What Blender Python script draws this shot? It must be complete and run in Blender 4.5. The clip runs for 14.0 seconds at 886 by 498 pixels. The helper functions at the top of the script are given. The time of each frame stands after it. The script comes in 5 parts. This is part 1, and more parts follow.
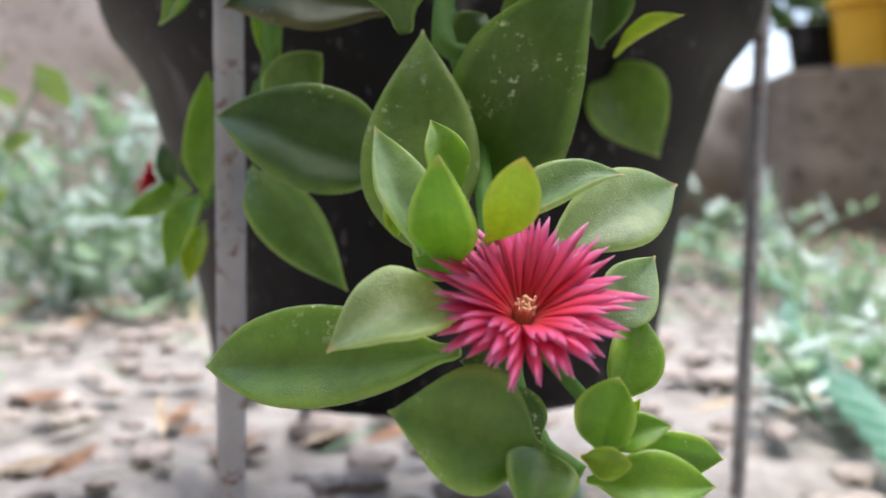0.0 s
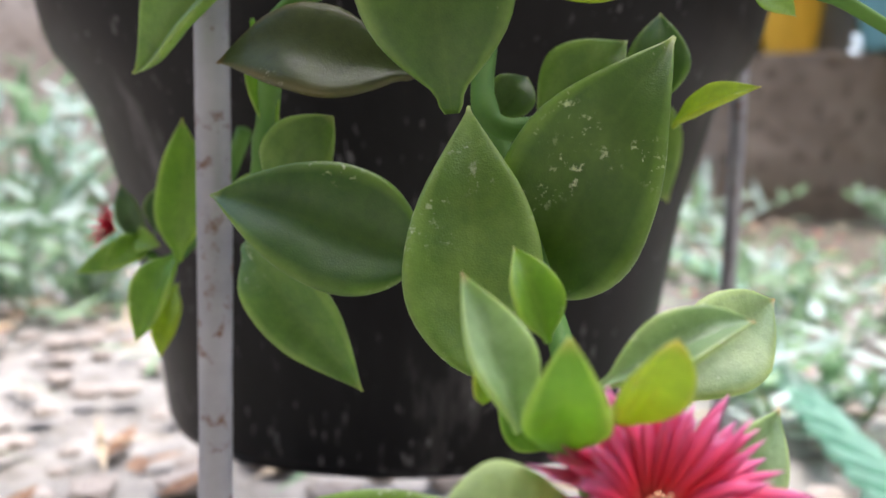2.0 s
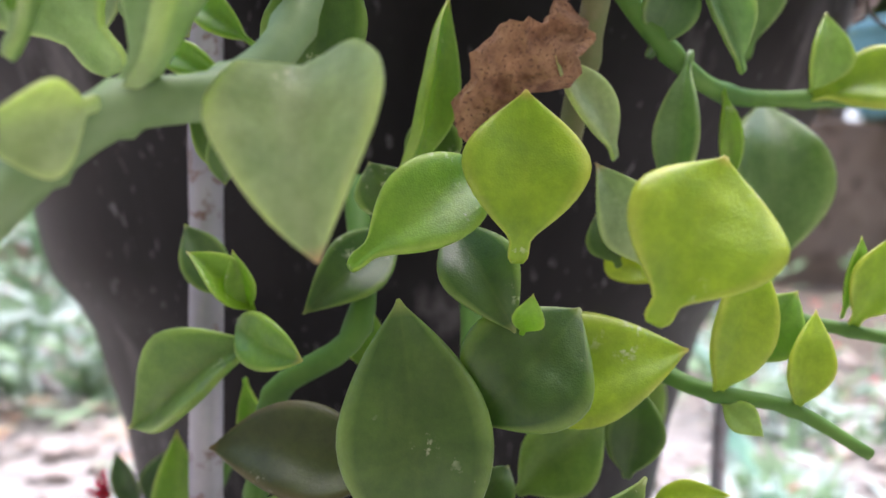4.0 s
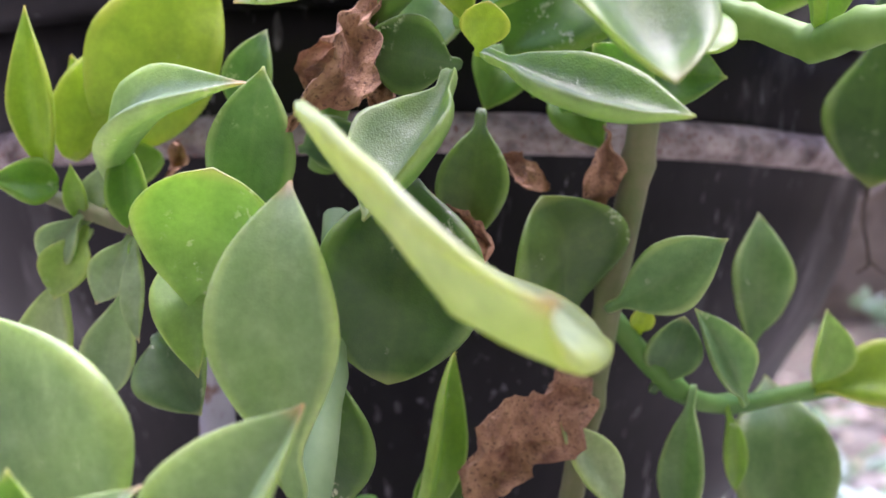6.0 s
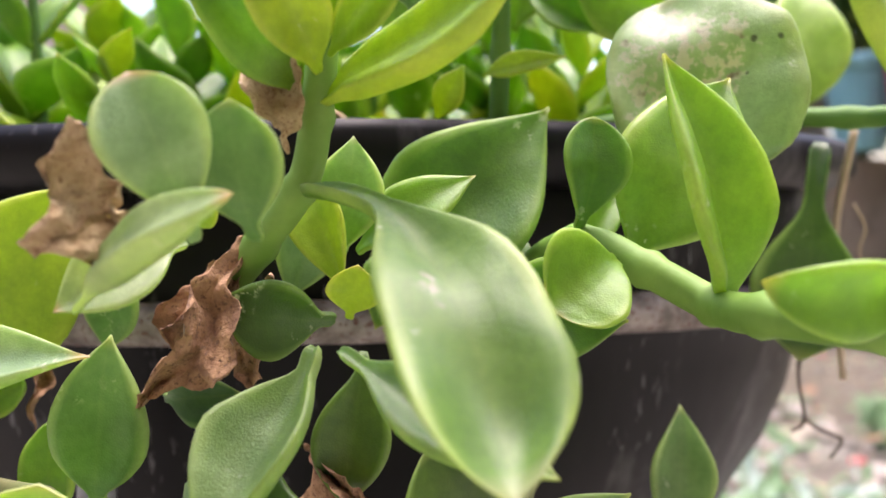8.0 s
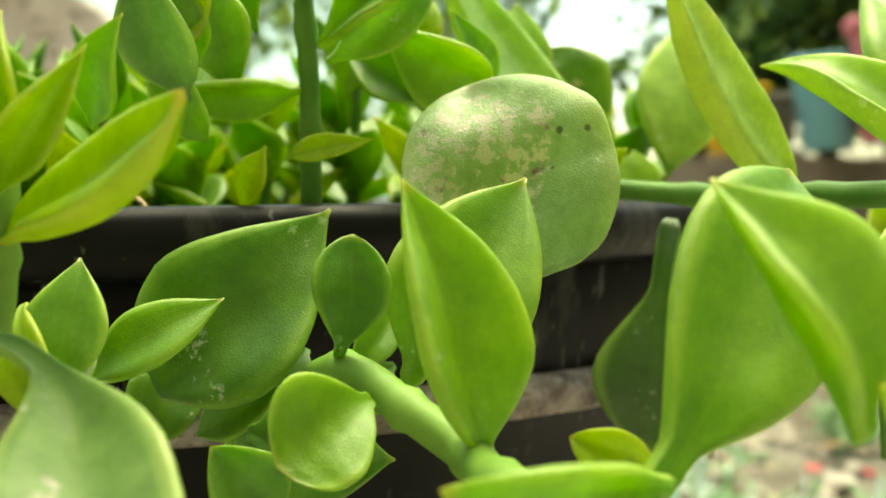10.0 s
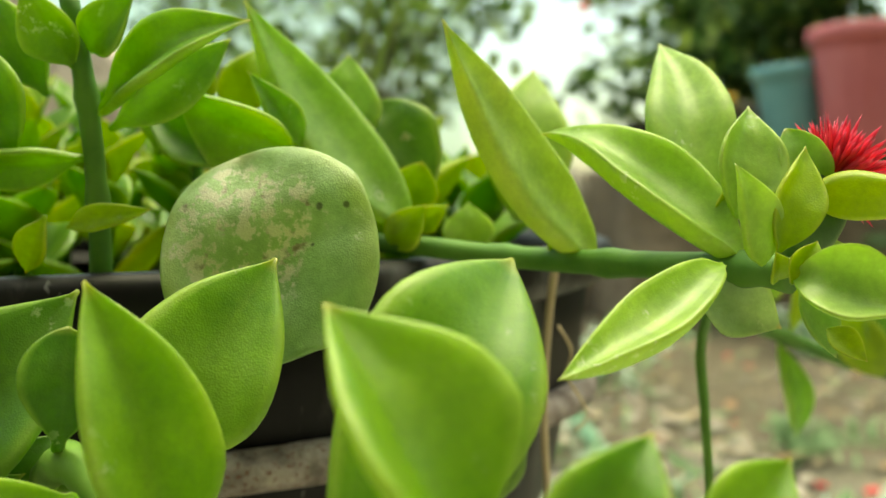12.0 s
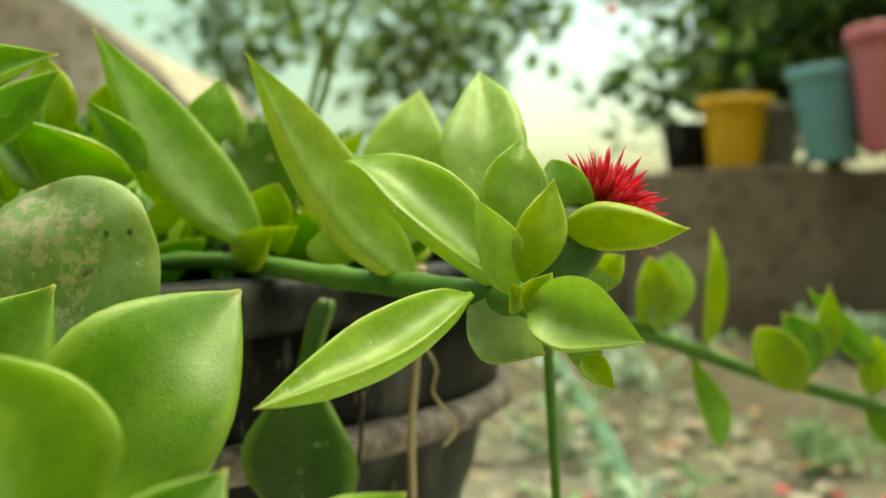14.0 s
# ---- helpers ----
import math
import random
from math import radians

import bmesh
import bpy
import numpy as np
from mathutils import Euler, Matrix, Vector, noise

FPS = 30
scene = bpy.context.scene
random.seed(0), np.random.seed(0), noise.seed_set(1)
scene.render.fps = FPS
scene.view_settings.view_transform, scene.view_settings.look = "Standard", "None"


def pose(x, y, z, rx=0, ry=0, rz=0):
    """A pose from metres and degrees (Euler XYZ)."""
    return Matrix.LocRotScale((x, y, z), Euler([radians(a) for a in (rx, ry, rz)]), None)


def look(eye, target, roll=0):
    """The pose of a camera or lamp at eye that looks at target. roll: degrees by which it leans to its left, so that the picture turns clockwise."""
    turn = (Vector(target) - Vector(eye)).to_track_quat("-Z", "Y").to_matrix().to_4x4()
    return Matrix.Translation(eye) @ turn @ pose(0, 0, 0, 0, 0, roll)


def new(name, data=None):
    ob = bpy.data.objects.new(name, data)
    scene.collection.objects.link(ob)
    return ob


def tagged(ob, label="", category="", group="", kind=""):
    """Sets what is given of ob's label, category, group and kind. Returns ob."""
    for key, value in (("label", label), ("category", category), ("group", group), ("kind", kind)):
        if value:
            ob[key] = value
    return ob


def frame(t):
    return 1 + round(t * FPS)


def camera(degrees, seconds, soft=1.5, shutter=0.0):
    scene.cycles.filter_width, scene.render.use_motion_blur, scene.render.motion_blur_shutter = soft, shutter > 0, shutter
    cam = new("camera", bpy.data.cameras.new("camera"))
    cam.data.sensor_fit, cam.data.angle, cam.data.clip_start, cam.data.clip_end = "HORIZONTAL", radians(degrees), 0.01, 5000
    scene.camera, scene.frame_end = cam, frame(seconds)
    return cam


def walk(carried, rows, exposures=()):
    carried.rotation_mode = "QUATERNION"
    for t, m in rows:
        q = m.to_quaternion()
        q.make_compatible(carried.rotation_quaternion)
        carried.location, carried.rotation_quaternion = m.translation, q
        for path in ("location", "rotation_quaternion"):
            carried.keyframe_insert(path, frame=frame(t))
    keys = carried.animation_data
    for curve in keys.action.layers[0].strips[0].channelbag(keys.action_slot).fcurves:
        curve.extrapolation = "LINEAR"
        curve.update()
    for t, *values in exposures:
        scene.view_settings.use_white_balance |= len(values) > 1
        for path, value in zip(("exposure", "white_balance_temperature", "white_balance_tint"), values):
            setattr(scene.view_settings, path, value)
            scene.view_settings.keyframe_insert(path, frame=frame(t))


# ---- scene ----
# ---- camera and walk ----
cam = camera(50.0, 14.0, soft=1.6)
PATH = [
    (0, (0.0202, -0.2496, 0.0936), (0.0029, 0.0492, 0.0727), 0.00),
    (0.5, (0.0197, -0.2467, 0.0972), (0.0066, 0.0522, 0.0753), -0.25),
    (1, (0.0167, -0.2427, 0.0996), (0.0117, 0.0563, 0.0756), -0.17),
    (1.5, (0.0126, -0.2372, 0.1019), (0.0137, 0.0616, 0.0749), 0.25),
    (2, (0.0069, -0.2321, 0.1062), (0.0131, 0.0665, 0.0779), 0.29),
    (2.5, (0.0022, -0.2288, 0.1167), (0.0123, 0.0698, 0.0888), 0.44),
    (2.7, (0.0004, -0.2273, 0.1225), (0.0127, 0.0709, 0.0919), 0.06),
    (4.8, (0.0124, -0.2374, 0.1625), (0.0123, 0.0624, 0.1541), 0.30),
    (5, (0.0117, -0.2376, 0.1681), (0.0124, 0.0623, 0.1592), -0.20),
    (5.5, (0.0104, -0.2344, 0.1778), (0.0136, 0.0655, 0.1694), 0.25),
    (6, (0.0085, -0.2338, 0.1855), (0.0119, 0.0660, 0.1755), -0.22),
    (6.5, (0.0092, -0.2323, 0.1957), (0.0140, 0.0675, 0.1849), -0.05),
    (7, (0.0130, -0.2295, 0.2057), (0.0213, 0.0702, 0.1951), -0.18),
    (7.2, (0.0144, -0.2281, 0.2075), (0.0223, 0.0715, 0.1958), -0.34),
    (9.3, (0.0313, -0.2170, 0.2210), (0.0451, 0.0823, 0.2054), -1.12),
    (9.5, (0.0343, -0.2154, 0.2227), (0.0460, 0.0839, 0.2061), -1.04),
    (10, (0.0407, -0.2147, 0.2241), (0.0571, 0.0844, 0.2081), -0.73),
    (10.5, (0.0485, -0.2140, 0.2263), (0.0648, 0.0852, 0.2118), -1.26),
    (11, (0.0547, -0.2138, 0.2291), (0.0739, 0.0853, 0.2146), -1.10),
    (11.5, (0.0588, -0.2137, 0.2314), (0.0788, 0.0854, 0.2176), -1.05),
    (12, (0.0636, -0.2140, 0.2310), (0.0860, 0.0848, 0.2169), -0.98),
    (12.5, (0.0699, -0.2148, 0.2318), (0.0945, 0.0839, 0.2183), -0.79),
    (13, (0.0748, -0.2164, 0.2319), (0.0980, 0.0824, 0.2181), -0.82),
    (13.5, (0.0819, -0.2172, 0.2343), (0.0998, 0.0820, 0.2208), -0.99),
    (14, (0.0916, -0.2184, 0.2334), (0.0993, 0.0812, 0.2199), -0.95),
]
EXPOSURES = [
    (0.0, 0.62, 6200, 15),
    (2.7, 1.0, 6150, 17),
    (4.8, 1.08, 5900, 31),
    (7.2, 1.05, 5550, 39),
    (9.3, 0.94, 8800, -11),
    (11.5, 0.56, 9100, -16),
    (14.0, 0.18, 9500, -22),
]
walk(cam, [(t, look(eye, target, roll)) for t, eye, target, roll in PATH], EXPOSURES)
cam.data.dof.use_dof = True
cam.data.dof.focus_distance = 0.09
cam.data.dof.aperture_fstop = 28.0

# ---- world and sun: a bright hazy sky ----
world = bpy.data.worlds.new("sky")
scene.world = world
world.use_nodes = True
wn = world.node_tree.nodes
sky = wn.new("ShaderNodeTexSky")
sky.sky_type = "NISHITA"
sky.sun_disc = False
sky.sun_elevation = radians(76)
sky.sun_rotation = radians(37)
sky.air_density, sky.dust_density, sky.ozone_density = 1.0, 3.5, 0.8
wn["Background"].inputs["Strength"].default_value = 0.29
world.node_tree.links.new(sky.outputs[0], wn["Background"].inputs["Color"])
sun_data = bpy.data.lights.new("sun", "SUN")
sun_data.energy, sun_data.angle, sun_data.color = 2.3, radians(40), (1.0, 0.96, 0.9)
sun = new("sun", sun_data)
sun.matrix_world = look((0.3, 0.4, 2.0), (0, 0, 0))


# ---- materials ----
def material(name, colour, rough=0.6, metal=0.0):
    m = bpy.data.materials.new(name)
    m.use_nodes = True
    b = m.node_tree.nodes["Principled BSDF"]
    b.inputs["Base Color"].default_value = (*colour, 1)
    b.inputs["Roughness"].default_value = rough
    b.inputs["Metallic"].default_value = metal
    return m, m.node_tree, b


def node(tree, kind, **inputs):
    n = tree.nodes.new(kind)
    for key, value in inputs.items():
        n.inputs[key.replace("_", " ")].default_value = value
    return n


def ramp(tree, source, stops):
    r = tree.nodes.new("ShaderNodeValToRGB")
    while len(r.color_ramp.elements) < len(stops):
        r.color_ramp.elements.new(0.5)
    for e, (at, c) in zip(r.color_ramp.elements, stops):
        e.position, e.color = at, (*c, 1)
    tree.links.new(source, r.inputs[0])
    return r.outputs[0]


def mixed(tree, factor, a, b, mode="MIX"):
    n = tree.nodes.new("ShaderNodeMix")
    n.data_type, n.blend_type = "RGBA", mode
    for slot, value in ((0, factor), (6, a), (7, b)):
        if isinstance(value, (int, float)):
            n.inputs[slot].default_value = value
        elif isinstance(value, tuple):
            n.inputs[slot].default_value = (*value, 1)
        else:
            tree.links.new(value, n.inputs[slot])
    return n.outputs[2]


def noise_of(tree, scale, detail=4.0, rough=0.55):
    c = tree.nodes.new("ShaderNodeTexCoord")
    n = node(tree, "ShaderNodeTexNoise", Scale=scale, Detail=detail, Roughness=rough)
    tree.links.new(c.outputs["Object"], n.inputs["Vector"])
    return n.outputs["Fac"]


def bump(tree, b, height, strength, distance):
    n = node(tree, "ShaderNodeBump", Strength=strength, Distance=distance)
    tree.links.new(height, n.inputs["Height"])
    tree.links.new(n.outputs[0], b.inputs["Normal"])
    return n


def leaf_material(name, deep, pale, margin, tip, glow, scars=0.0, blotch=None, coat=0.14, pits=(), skin=0.22):
    """Fleshy leaf: green with a paler bloom, a lighter margin, a tinted tip, papillae and white scars. It lets light through."""
    m, tree, b = material(name, deep, 0.42)
    uv = tree.nodes.new("ShaderNodeUVMap")
    sep = tree.nodes.new("ShaderNodeSeparateXYZ")
    tree.links.new(uv.outputs[0], sep.inputs[0])
    info = tree.nodes.new("ShaderNodeObjectInfo")
    big = noise_of(tree, 90, 3)
    col = mixed(tree, ramp(tree, big, [(0.35, (0, 0, 0)), (0.7, (1, 1, 1))]), deep, pale)
    col = mixed(tree, 1.0, col, ramp(tree, noise_of(tree, 330, 4, 0.65), [(0.32, (0.80, 0.84, 0.78)), (0.68, (1.16, 1.12, 1.2))]), "MULTIPLY")
    vary = ramp(tree, info.outputs["Random"], [(0.0, (0.82, 0.9, 0.85)), (0.5, (1, 1, 1)), (1.0, (1.14, 1.05, 0.95))])
    col = mixed(tree, 1.0, col, vary, "MULTIPLY")
    off = tree.nodes.new("ShaderNodeMath")
    off.operation = "SUBTRACT"
    off.inputs[1].default_value = 0.5
    tree.links.new(sep.outputs["Y"], off.inputs[0])
    far = tree.nodes.new("ShaderNodeMath")
    far.operation = "ABSOLUTE"
    tree.links.new(off.outputs[0], far.inputs[0])
    edge = ramp(tree, far.outputs[0], [(0.37, (0, 0, 0)), (0.47, (0.95, 0.95, 0.95))])
    worn = ramp(tree, noise_of(tree, 140, 2), [(0.35, (0.35, 0.35, 0.35)), (0.65, (0.9, 0.9, 0.9))])
    col = mixed(tree, mixed(tree, 1.0, edge, worn, "MULTIPLY"), col, margin)
    rib = ramp(tree, far.outputs[0], [(0.0, (0.07, 0.07, 0.07)), (0.05, (0, 0, 0))])
    col = mixed(tree, rib, col, margin)
    grain = ramp(tree, noise_of(tree, 1500, 2, 0.6), [(0.3, (0.94, 0.95, 0.93)), (0.7, (1.06, 1.05, 1.07))])
    col = mixed(tree, 1.0, col, grain, "MULTIPLY")
    end = ramp(tree, sep.outputs["X"], [(0.93, (0, 0, 0)), (1.0, (0.8, 0.8, 0.8))])
    col = mixed(tree, end, col, tip)
    spots = noise_of(tree, 800, 3, 0.7)
    patch = noise_of(tree, 110, 3)
    gate = mixed(tree, 1.0, ramp(tree, spots, [(0.57, (0, 0, 0)), (0.64, (1, 1, 1))]), ramp(tree, patch, [(0.60 - 0.1 * scars, (0, 0, 0)), (0.70 - 0.1 * scars, (1, 1, 1))]), "MULTIPLY")
    col = mixed(tree, gate, col, (0.62, 0.66, 0.55))
    if blotch:
        away = tree.nodes.new("ShaderNodeVectorMath")
        away.operation = "DISTANCE"
        away.inputs[1].default_value = (blotch[0], blotch[1], 0)
        tree.links.new(uv.outputs[0], away.inputs[0])
        ragged = tree.nodes.new("ShaderNodeMath")
        ragged.operation = "MULTIPLY_ADD"
        ragged.inputs[1].default_value = 0.5
        tree.links.new(noise_of(tree, 260, 5, 0.65), ragged.inputs[0])
        tree.links.new(away.outputs["Value"], ragged.inputs[2])
        r = blotch[2] + 0.25
        scar = ramp(tree, noise_of(tree, 420, 4), [(0.3, (0.16, 0.12, 0.06)), (0.42, blotch[3]), (0.7, (0.64, 0.64, 0.56))])
        gate = ramp(tree, ragged.outputs[0], [(r - 0.03, (1, 1, 1)), (r + 0.02, (0, 0, 0))])
        if blotch[4]:
            gate = mixed(tree, 1.0, gate, ramp(tree, noise_of(tree, 700, 4, 0.7), [(0.47, (0, 0, 0)), (0.53, (0.95, 0.95, 0.95))]), "MULTIPLY")
        col = mixed(tree, gate, col, scar)
    for u, v, size in pits:
        hole = tree.nodes.new("ShaderNodeVectorMath")
        hole.operation = "DISTANCE"
        hole.inputs[1].default_value = (u, v, 0)
        tree.links.new(uv.outputs[0], hole.inputs[0])
        col = mixed(tree, ramp(tree, hole.outputs["Value"], [(size * 0.6, (0.85, 0.85, 0.85)), (size, (0, 0, 0))]), col, (0.06, 0.07, 0.03))
    tree.links.new(col, b.inputs["Base Color"])
    c = tree.nodes.new("ShaderNodeTexCoord")
    v = node(tree, "ShaderNodeTexVoronoi", Scale=5200.0)
    tree.links.new(c.outputs["Object"], v.inputs["Vector"])
    dents = noise_of(tree, 420, 3, 0.6)
    high = tree.nodes.new("ShaderNodeMath")
    high.operation = "MULTIPLY_ADD"
    high.inputs[1].default_value = 2.2
    tree.links.new(dents, high.inputs[0])
    tree.links.new(v.outputs["Distance"], high.inputs[2])
    bump(tree, b, high.outputs[0], skin, 0.00026)
    rough = ramp(tree, noise_of(tree, 160, 3), [(0.3, (0.32, 0.32, 0.32)), (0.75, (0.54, 0.54, 0.54))])
    tree.links.new(rough, b.inputs["Roughness"])
    b.inputs["Specular IOR Level"].default_value = 0.62
    b.inputs["Coat Weight"].default_value = coat
    b.inputs["Coat Roughness"].default_value = 0.3
    t = tree.nodes.new("ShaderNodeBsdfTranslucent")
    tree.links.new(mixed(tree, 1.0, col, glow, "MULTIPLY"), t.inputs["Color"])
    mix = tree.nodes.new("ShaderNodeMixShader")
    mix.inputs[0].default_value = 0.4
    tree.links.new(b.outputs[0], mix.inputs[1])
    tree.links.new(t.outputs[0], mix.inputs[2])
    tree.links.new(mix.outputs[0], tree.nodes["Material Output"].inputs["Surface"])
    return m


LEAF = {
    "d": leaf_material("leaf_deep", (0.060, 0.14, 0.040), (0.115, 0.22, 0.075), (0.28, 0.40, 0.13), (0.36, 0.40, 0.15), (2.2, 2.2, 0.7), 0.05, coat=0.3),
    "g": leaf_material("leaf_green", (0.145, 0.32, 0.016), (0.235, 0.42, 0.040), (0.42, 0.56, 0.12), (0.48, 0.46, 0.14), (2.0, 1.9, 0.35), 0.12, coat=0.2),
    "f": leaf_material("leaf_fresh", (0.085, 0.22, 0.012), (0.15, 0.31, 0.03), (0.30, 0.46, 0.08), (0.40, 0.44, 0.12), (2.0, 2.0, 0.35), 0.15, coat=0.2),
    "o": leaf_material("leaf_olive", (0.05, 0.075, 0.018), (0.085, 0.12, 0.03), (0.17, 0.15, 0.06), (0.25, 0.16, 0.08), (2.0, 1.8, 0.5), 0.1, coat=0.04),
    "c": leaf_material("leaf_shade", (0.115, 0.235, 0.030), (0.19, 0.33, 0.065), (0.36, 0.50, 0.14), (0.40, 0.46, 0.16), (2.0, 2.0, 0.45), 0.4, coat=0.3, skin=0.32),
    "e": leaf_material("leaf_dark", (0.055, 0.135, 0.015), (0.105, 0.20, 0.032), (0.26, 0.40, 0.09), (0.34, 0.40, 0.12), (2.2, 2.2, 0.45), 0.35, coat=0.3),
    "y": leaf_material("leaf_young", (0.28, 0.45, 0.015), (0.38, 0.55, 0.025), (0.52, 0.60, 0.10), (0.56, 0.48, 0.14), (1.8, 1.6, 0.25), -0.4),
    # b: pale green, with the whitish sky sheen mixed into the colour
    "b": leaf_material("leaf_sheen", (0.27, 0.40, 0.20), (0.43, 0.55, 0.34), (0.54, 0.66, 0.30), (0.64, 0.44, 0.30), (1.8, 1.8, 0.7), 0.1, coat=0.4, skin=0.32),
    "m": leaf_material("leaf_mid", (0.125, 0.25, 0.070), (0.22, 0.36, 0.140), (0.40, 0.51, 0.21), (0.42, 0.46, 0.20), (2.0, 2.0, 0.65), 0.08, coat=0.3, skin=0.32),
    "s": leaf_material("leaf_scarred", (0.29, 0.45, 0.18), (0.43, 0.58, 0.30), (0.42, 0.52, 0.2), (0.5, 0.5, 0.3), (1.5, 1.6, 0.5), 0.3, (0.62, 0.42, 0.36, (0.62, 0.60, 0.50), True), 0.25, ((0.555, 0.78, 0.020), (0.51, 0.90, 0.018), (0.42, 0.70, 0.010)), skin=0.32),
    "p": leaf_material("leaf_pale", (0.26, 0.44, 0.085), (0.37, 0.55, 0.16), (0.47, 0.60, 0.15), (0.5, 0.5, 0.25), (1.7, 1.7, 0.5), 0.2, coat=0.15, skin=0.14),
    # u: the sky's white glare on the upper face is put into the base colour
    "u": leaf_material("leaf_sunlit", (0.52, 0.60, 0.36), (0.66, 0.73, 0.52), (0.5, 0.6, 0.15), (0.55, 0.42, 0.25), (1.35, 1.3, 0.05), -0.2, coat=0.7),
    "k": leaf_material("leaf_burnt", (0.105, 0.23, 0.030), (0.18, 0.33, 0.07), (0.46, 0.58, 0.18), (0.5, 0.5, 0.3), (1.6, 1.6, 0.5), 0.1, (0.52, 0.62, 0.06, (0.44, 0.40, 0.31), True), 0.1),
    "n": leaf_material("leaf_nibbled", (0.27, 0.44, 0.10), (0.40, 0.58, 0.19), (0.52, 0.62, 0.20), (0.5, 0.5, 0.2), (1.7, 1.6, 0.35), 0.1, (0.72, 1.0, 0.07, (0.45, 0.34, 0.2), False)),
}


def simple(name, deep, pale, scale, rough=0.7, bumpy=0.4, depth=0.001, metal=0.0, fine=None):
    m, tree, b = material(name, deep, rough, metal)
    n = noise_of(tree, scale, 5, 0.6)
    col = ramp(tree, n, [(0.3, deep), (0.7, pale)])
    if fine:
        col = mixed(tree, ramp(tree, noise_of(tree, scale * 7, 3), [(0.55, (0, 0, 0)), (0.68, (1, 1, 1))]), col, fine)
    tree.links.new(col, b.inputs["Base Color"])
    bump(tree, b, n, bumpy, depth)
    return m


def through_light(mat, share):
    """Lets daylight through a thin sheet."""
    tree = mat.node_tree
    b = tree.nodes["Principled BSDF"]
    t = tree.nodes.new("ShaderNodeBsdfTranslucent")
    tree.links.new(b.inputs["Base Color"].links[0].from_socket, t.inputs["Color"])
    mix = tree.nodes.new("ShaderNodeMixShader")
    mix.inputs[0].default_value = share
    tree.links.new(b.outputs[0], mix.inputs[1])
    tree.links.new(t.outputs[0], mix.inputs[2])
    tree.links.new(mix.outputs[0], tree.nodes["Material Output"].inputs["Surface"])
    return mat


STEM = simple("stem_green", (0.05, 0.16, 0.012), (0.11, 0.25, 0.03), 150, 0.62, 0.3, 0.0004)
STEMPALE = simple("stem_pale", (0.15, 0.26, 0.09), (0.25, 0.37, 0.17), 150, 0.6, 0.3, 0.0004)
STEMYOUNG = simple("stem_young", (0.12, 0.26, 0.025), (0.21, 0.37, 0.06), 150, 0.6, 0.3, 0.0004)
WOODY = simple("stem_woody", (0.12, 0.17, 0.05), (0.22, 0.2, 0.1), 200, 0.7, 0.5, 0.0006)
DRY = simple("dry_leaf", (0.15, 0.07, 0.035), (0.52, 0.31, 0.17), 330, 0.85, 1.0, 0.0012, fine=(0.14, 0.075, 0.045))
DRYPALE = simple("dry_pale", (0.36, 0.24, 0.11), (0.70, 0.55, 0.34), 420, 0.9, 1.0, 0.0012, fine=(0.30, 0.17, 0.08))


def plastic():
    """Black plastic, dusty in smears and scratched."""
    m, tree, b = material("black_plastic", (0.01, 0.01, 0.011), 0.45)
    co = tree.nodes.new("ShaderNodeTexCoord")
    mp = tree.nodes.new("ShaderNodeMapping")
    mp.inputs["Scale"].default_value = (1, 1, 0.3)
    tree.links.new(co.outputs["Object"], mp.inputs[0])
    smear = node(tree, "ShaderNodeTexNoise", Scale=42.0, Detail=6.0, Roughness=0.62)
    tree.links.new(mp.outputs[0], smear.inputs["Vector"])
    dust = ramp(tree, smear.outputs["Fac"], [(0.40, (0.003, 0.003, 0.003)), (0.57, (0.009, 0.009, 0.0092)), (0.75, (0.14, 0.138, 0.137))])
    mp2 = tree.nodes.new("ShaderNodeMapping")
    mp2.inputs["Scale"].default_value = (1, 1, 0.25)
    mp2.inputs["Rotation"].default_value = (0.5, 0.3, 0)
    tree.links.new(co.outputs["Object"], mp2.inputs[0])
    marks = node(tree, "ShaderNodeTexNoise", Scale=620.0, Detail=2.0, Roughness=0.5)
    tree.links.new(mp2.outputs[0], marks.inputs["Vector"])
    gate = mixed(tree, 1.0, ramp(tree, marks.outputs["Fac"], [(0.64, (0, 0, 0)), (0.70, (0.36, 0.36, 0.36))]), ramp(tree, noise_of(tree, 60, 3), [(0.44, (0, 0, 0)), (0.58, (1, 1, 1))]), "MULTIPLY")
    tree.links.new(mixed(tree, gate, dust, (0.3, 0.3, 0.31)), b.inputs["Base Color"])
    bump(tree, b, smear.outputs["Fac"], 0.25, 0.0006)
    b.inputs["Specular IOR Level"].default_value = 0.17
    return m


PLASTIC = plastic()
IRON = simple("grey_iron", (0.24, 0.25, 0.27), (0.46, 0.47, 0.49), 48, 0.5, 0.5, 0.0006, 0.2, fine=(0.17, 0.10, 0.065))
TWIG = simple("dead_twig", (0.04, 0.03, 0.022), (0.13, 0.10, 0.075), 400, 0.9, 0.5, 0.0003)
RUST = simple("rusty_iron", (0.05, 0.036, 0.03), (0.52, 0.46, 0.43), 190, 0.85, 1.0, 0.0012, 0.05, fine=(0.17, 0.08, 0.06))
SOIL = simple("dark_soil", (0.03, 0.022, 0.015), (0.08, 0.055, 0.035), 120, 0.95, 1.0, 0.003)
EARTH = simple("pale_earth", (0.27, 0.23, 0.19), (0.50, 0.45, 0.39), 14, 0.95, 0.8, 0.008, fine=(0.2, 0.17, 0.13))
MUD = simple("mud_wall", (0.165, 0.132, 0.095), (0.34, 0.285, 0.215), 5, 0.95, 0.9, 0.02, fine=(0.13, 0.10, 0.07))
STONE = simple("pebble", (0.24, 0.22, 0.19), (0.42, 0.39, 0.35), 40, 0.9, 0.5, 0.002)
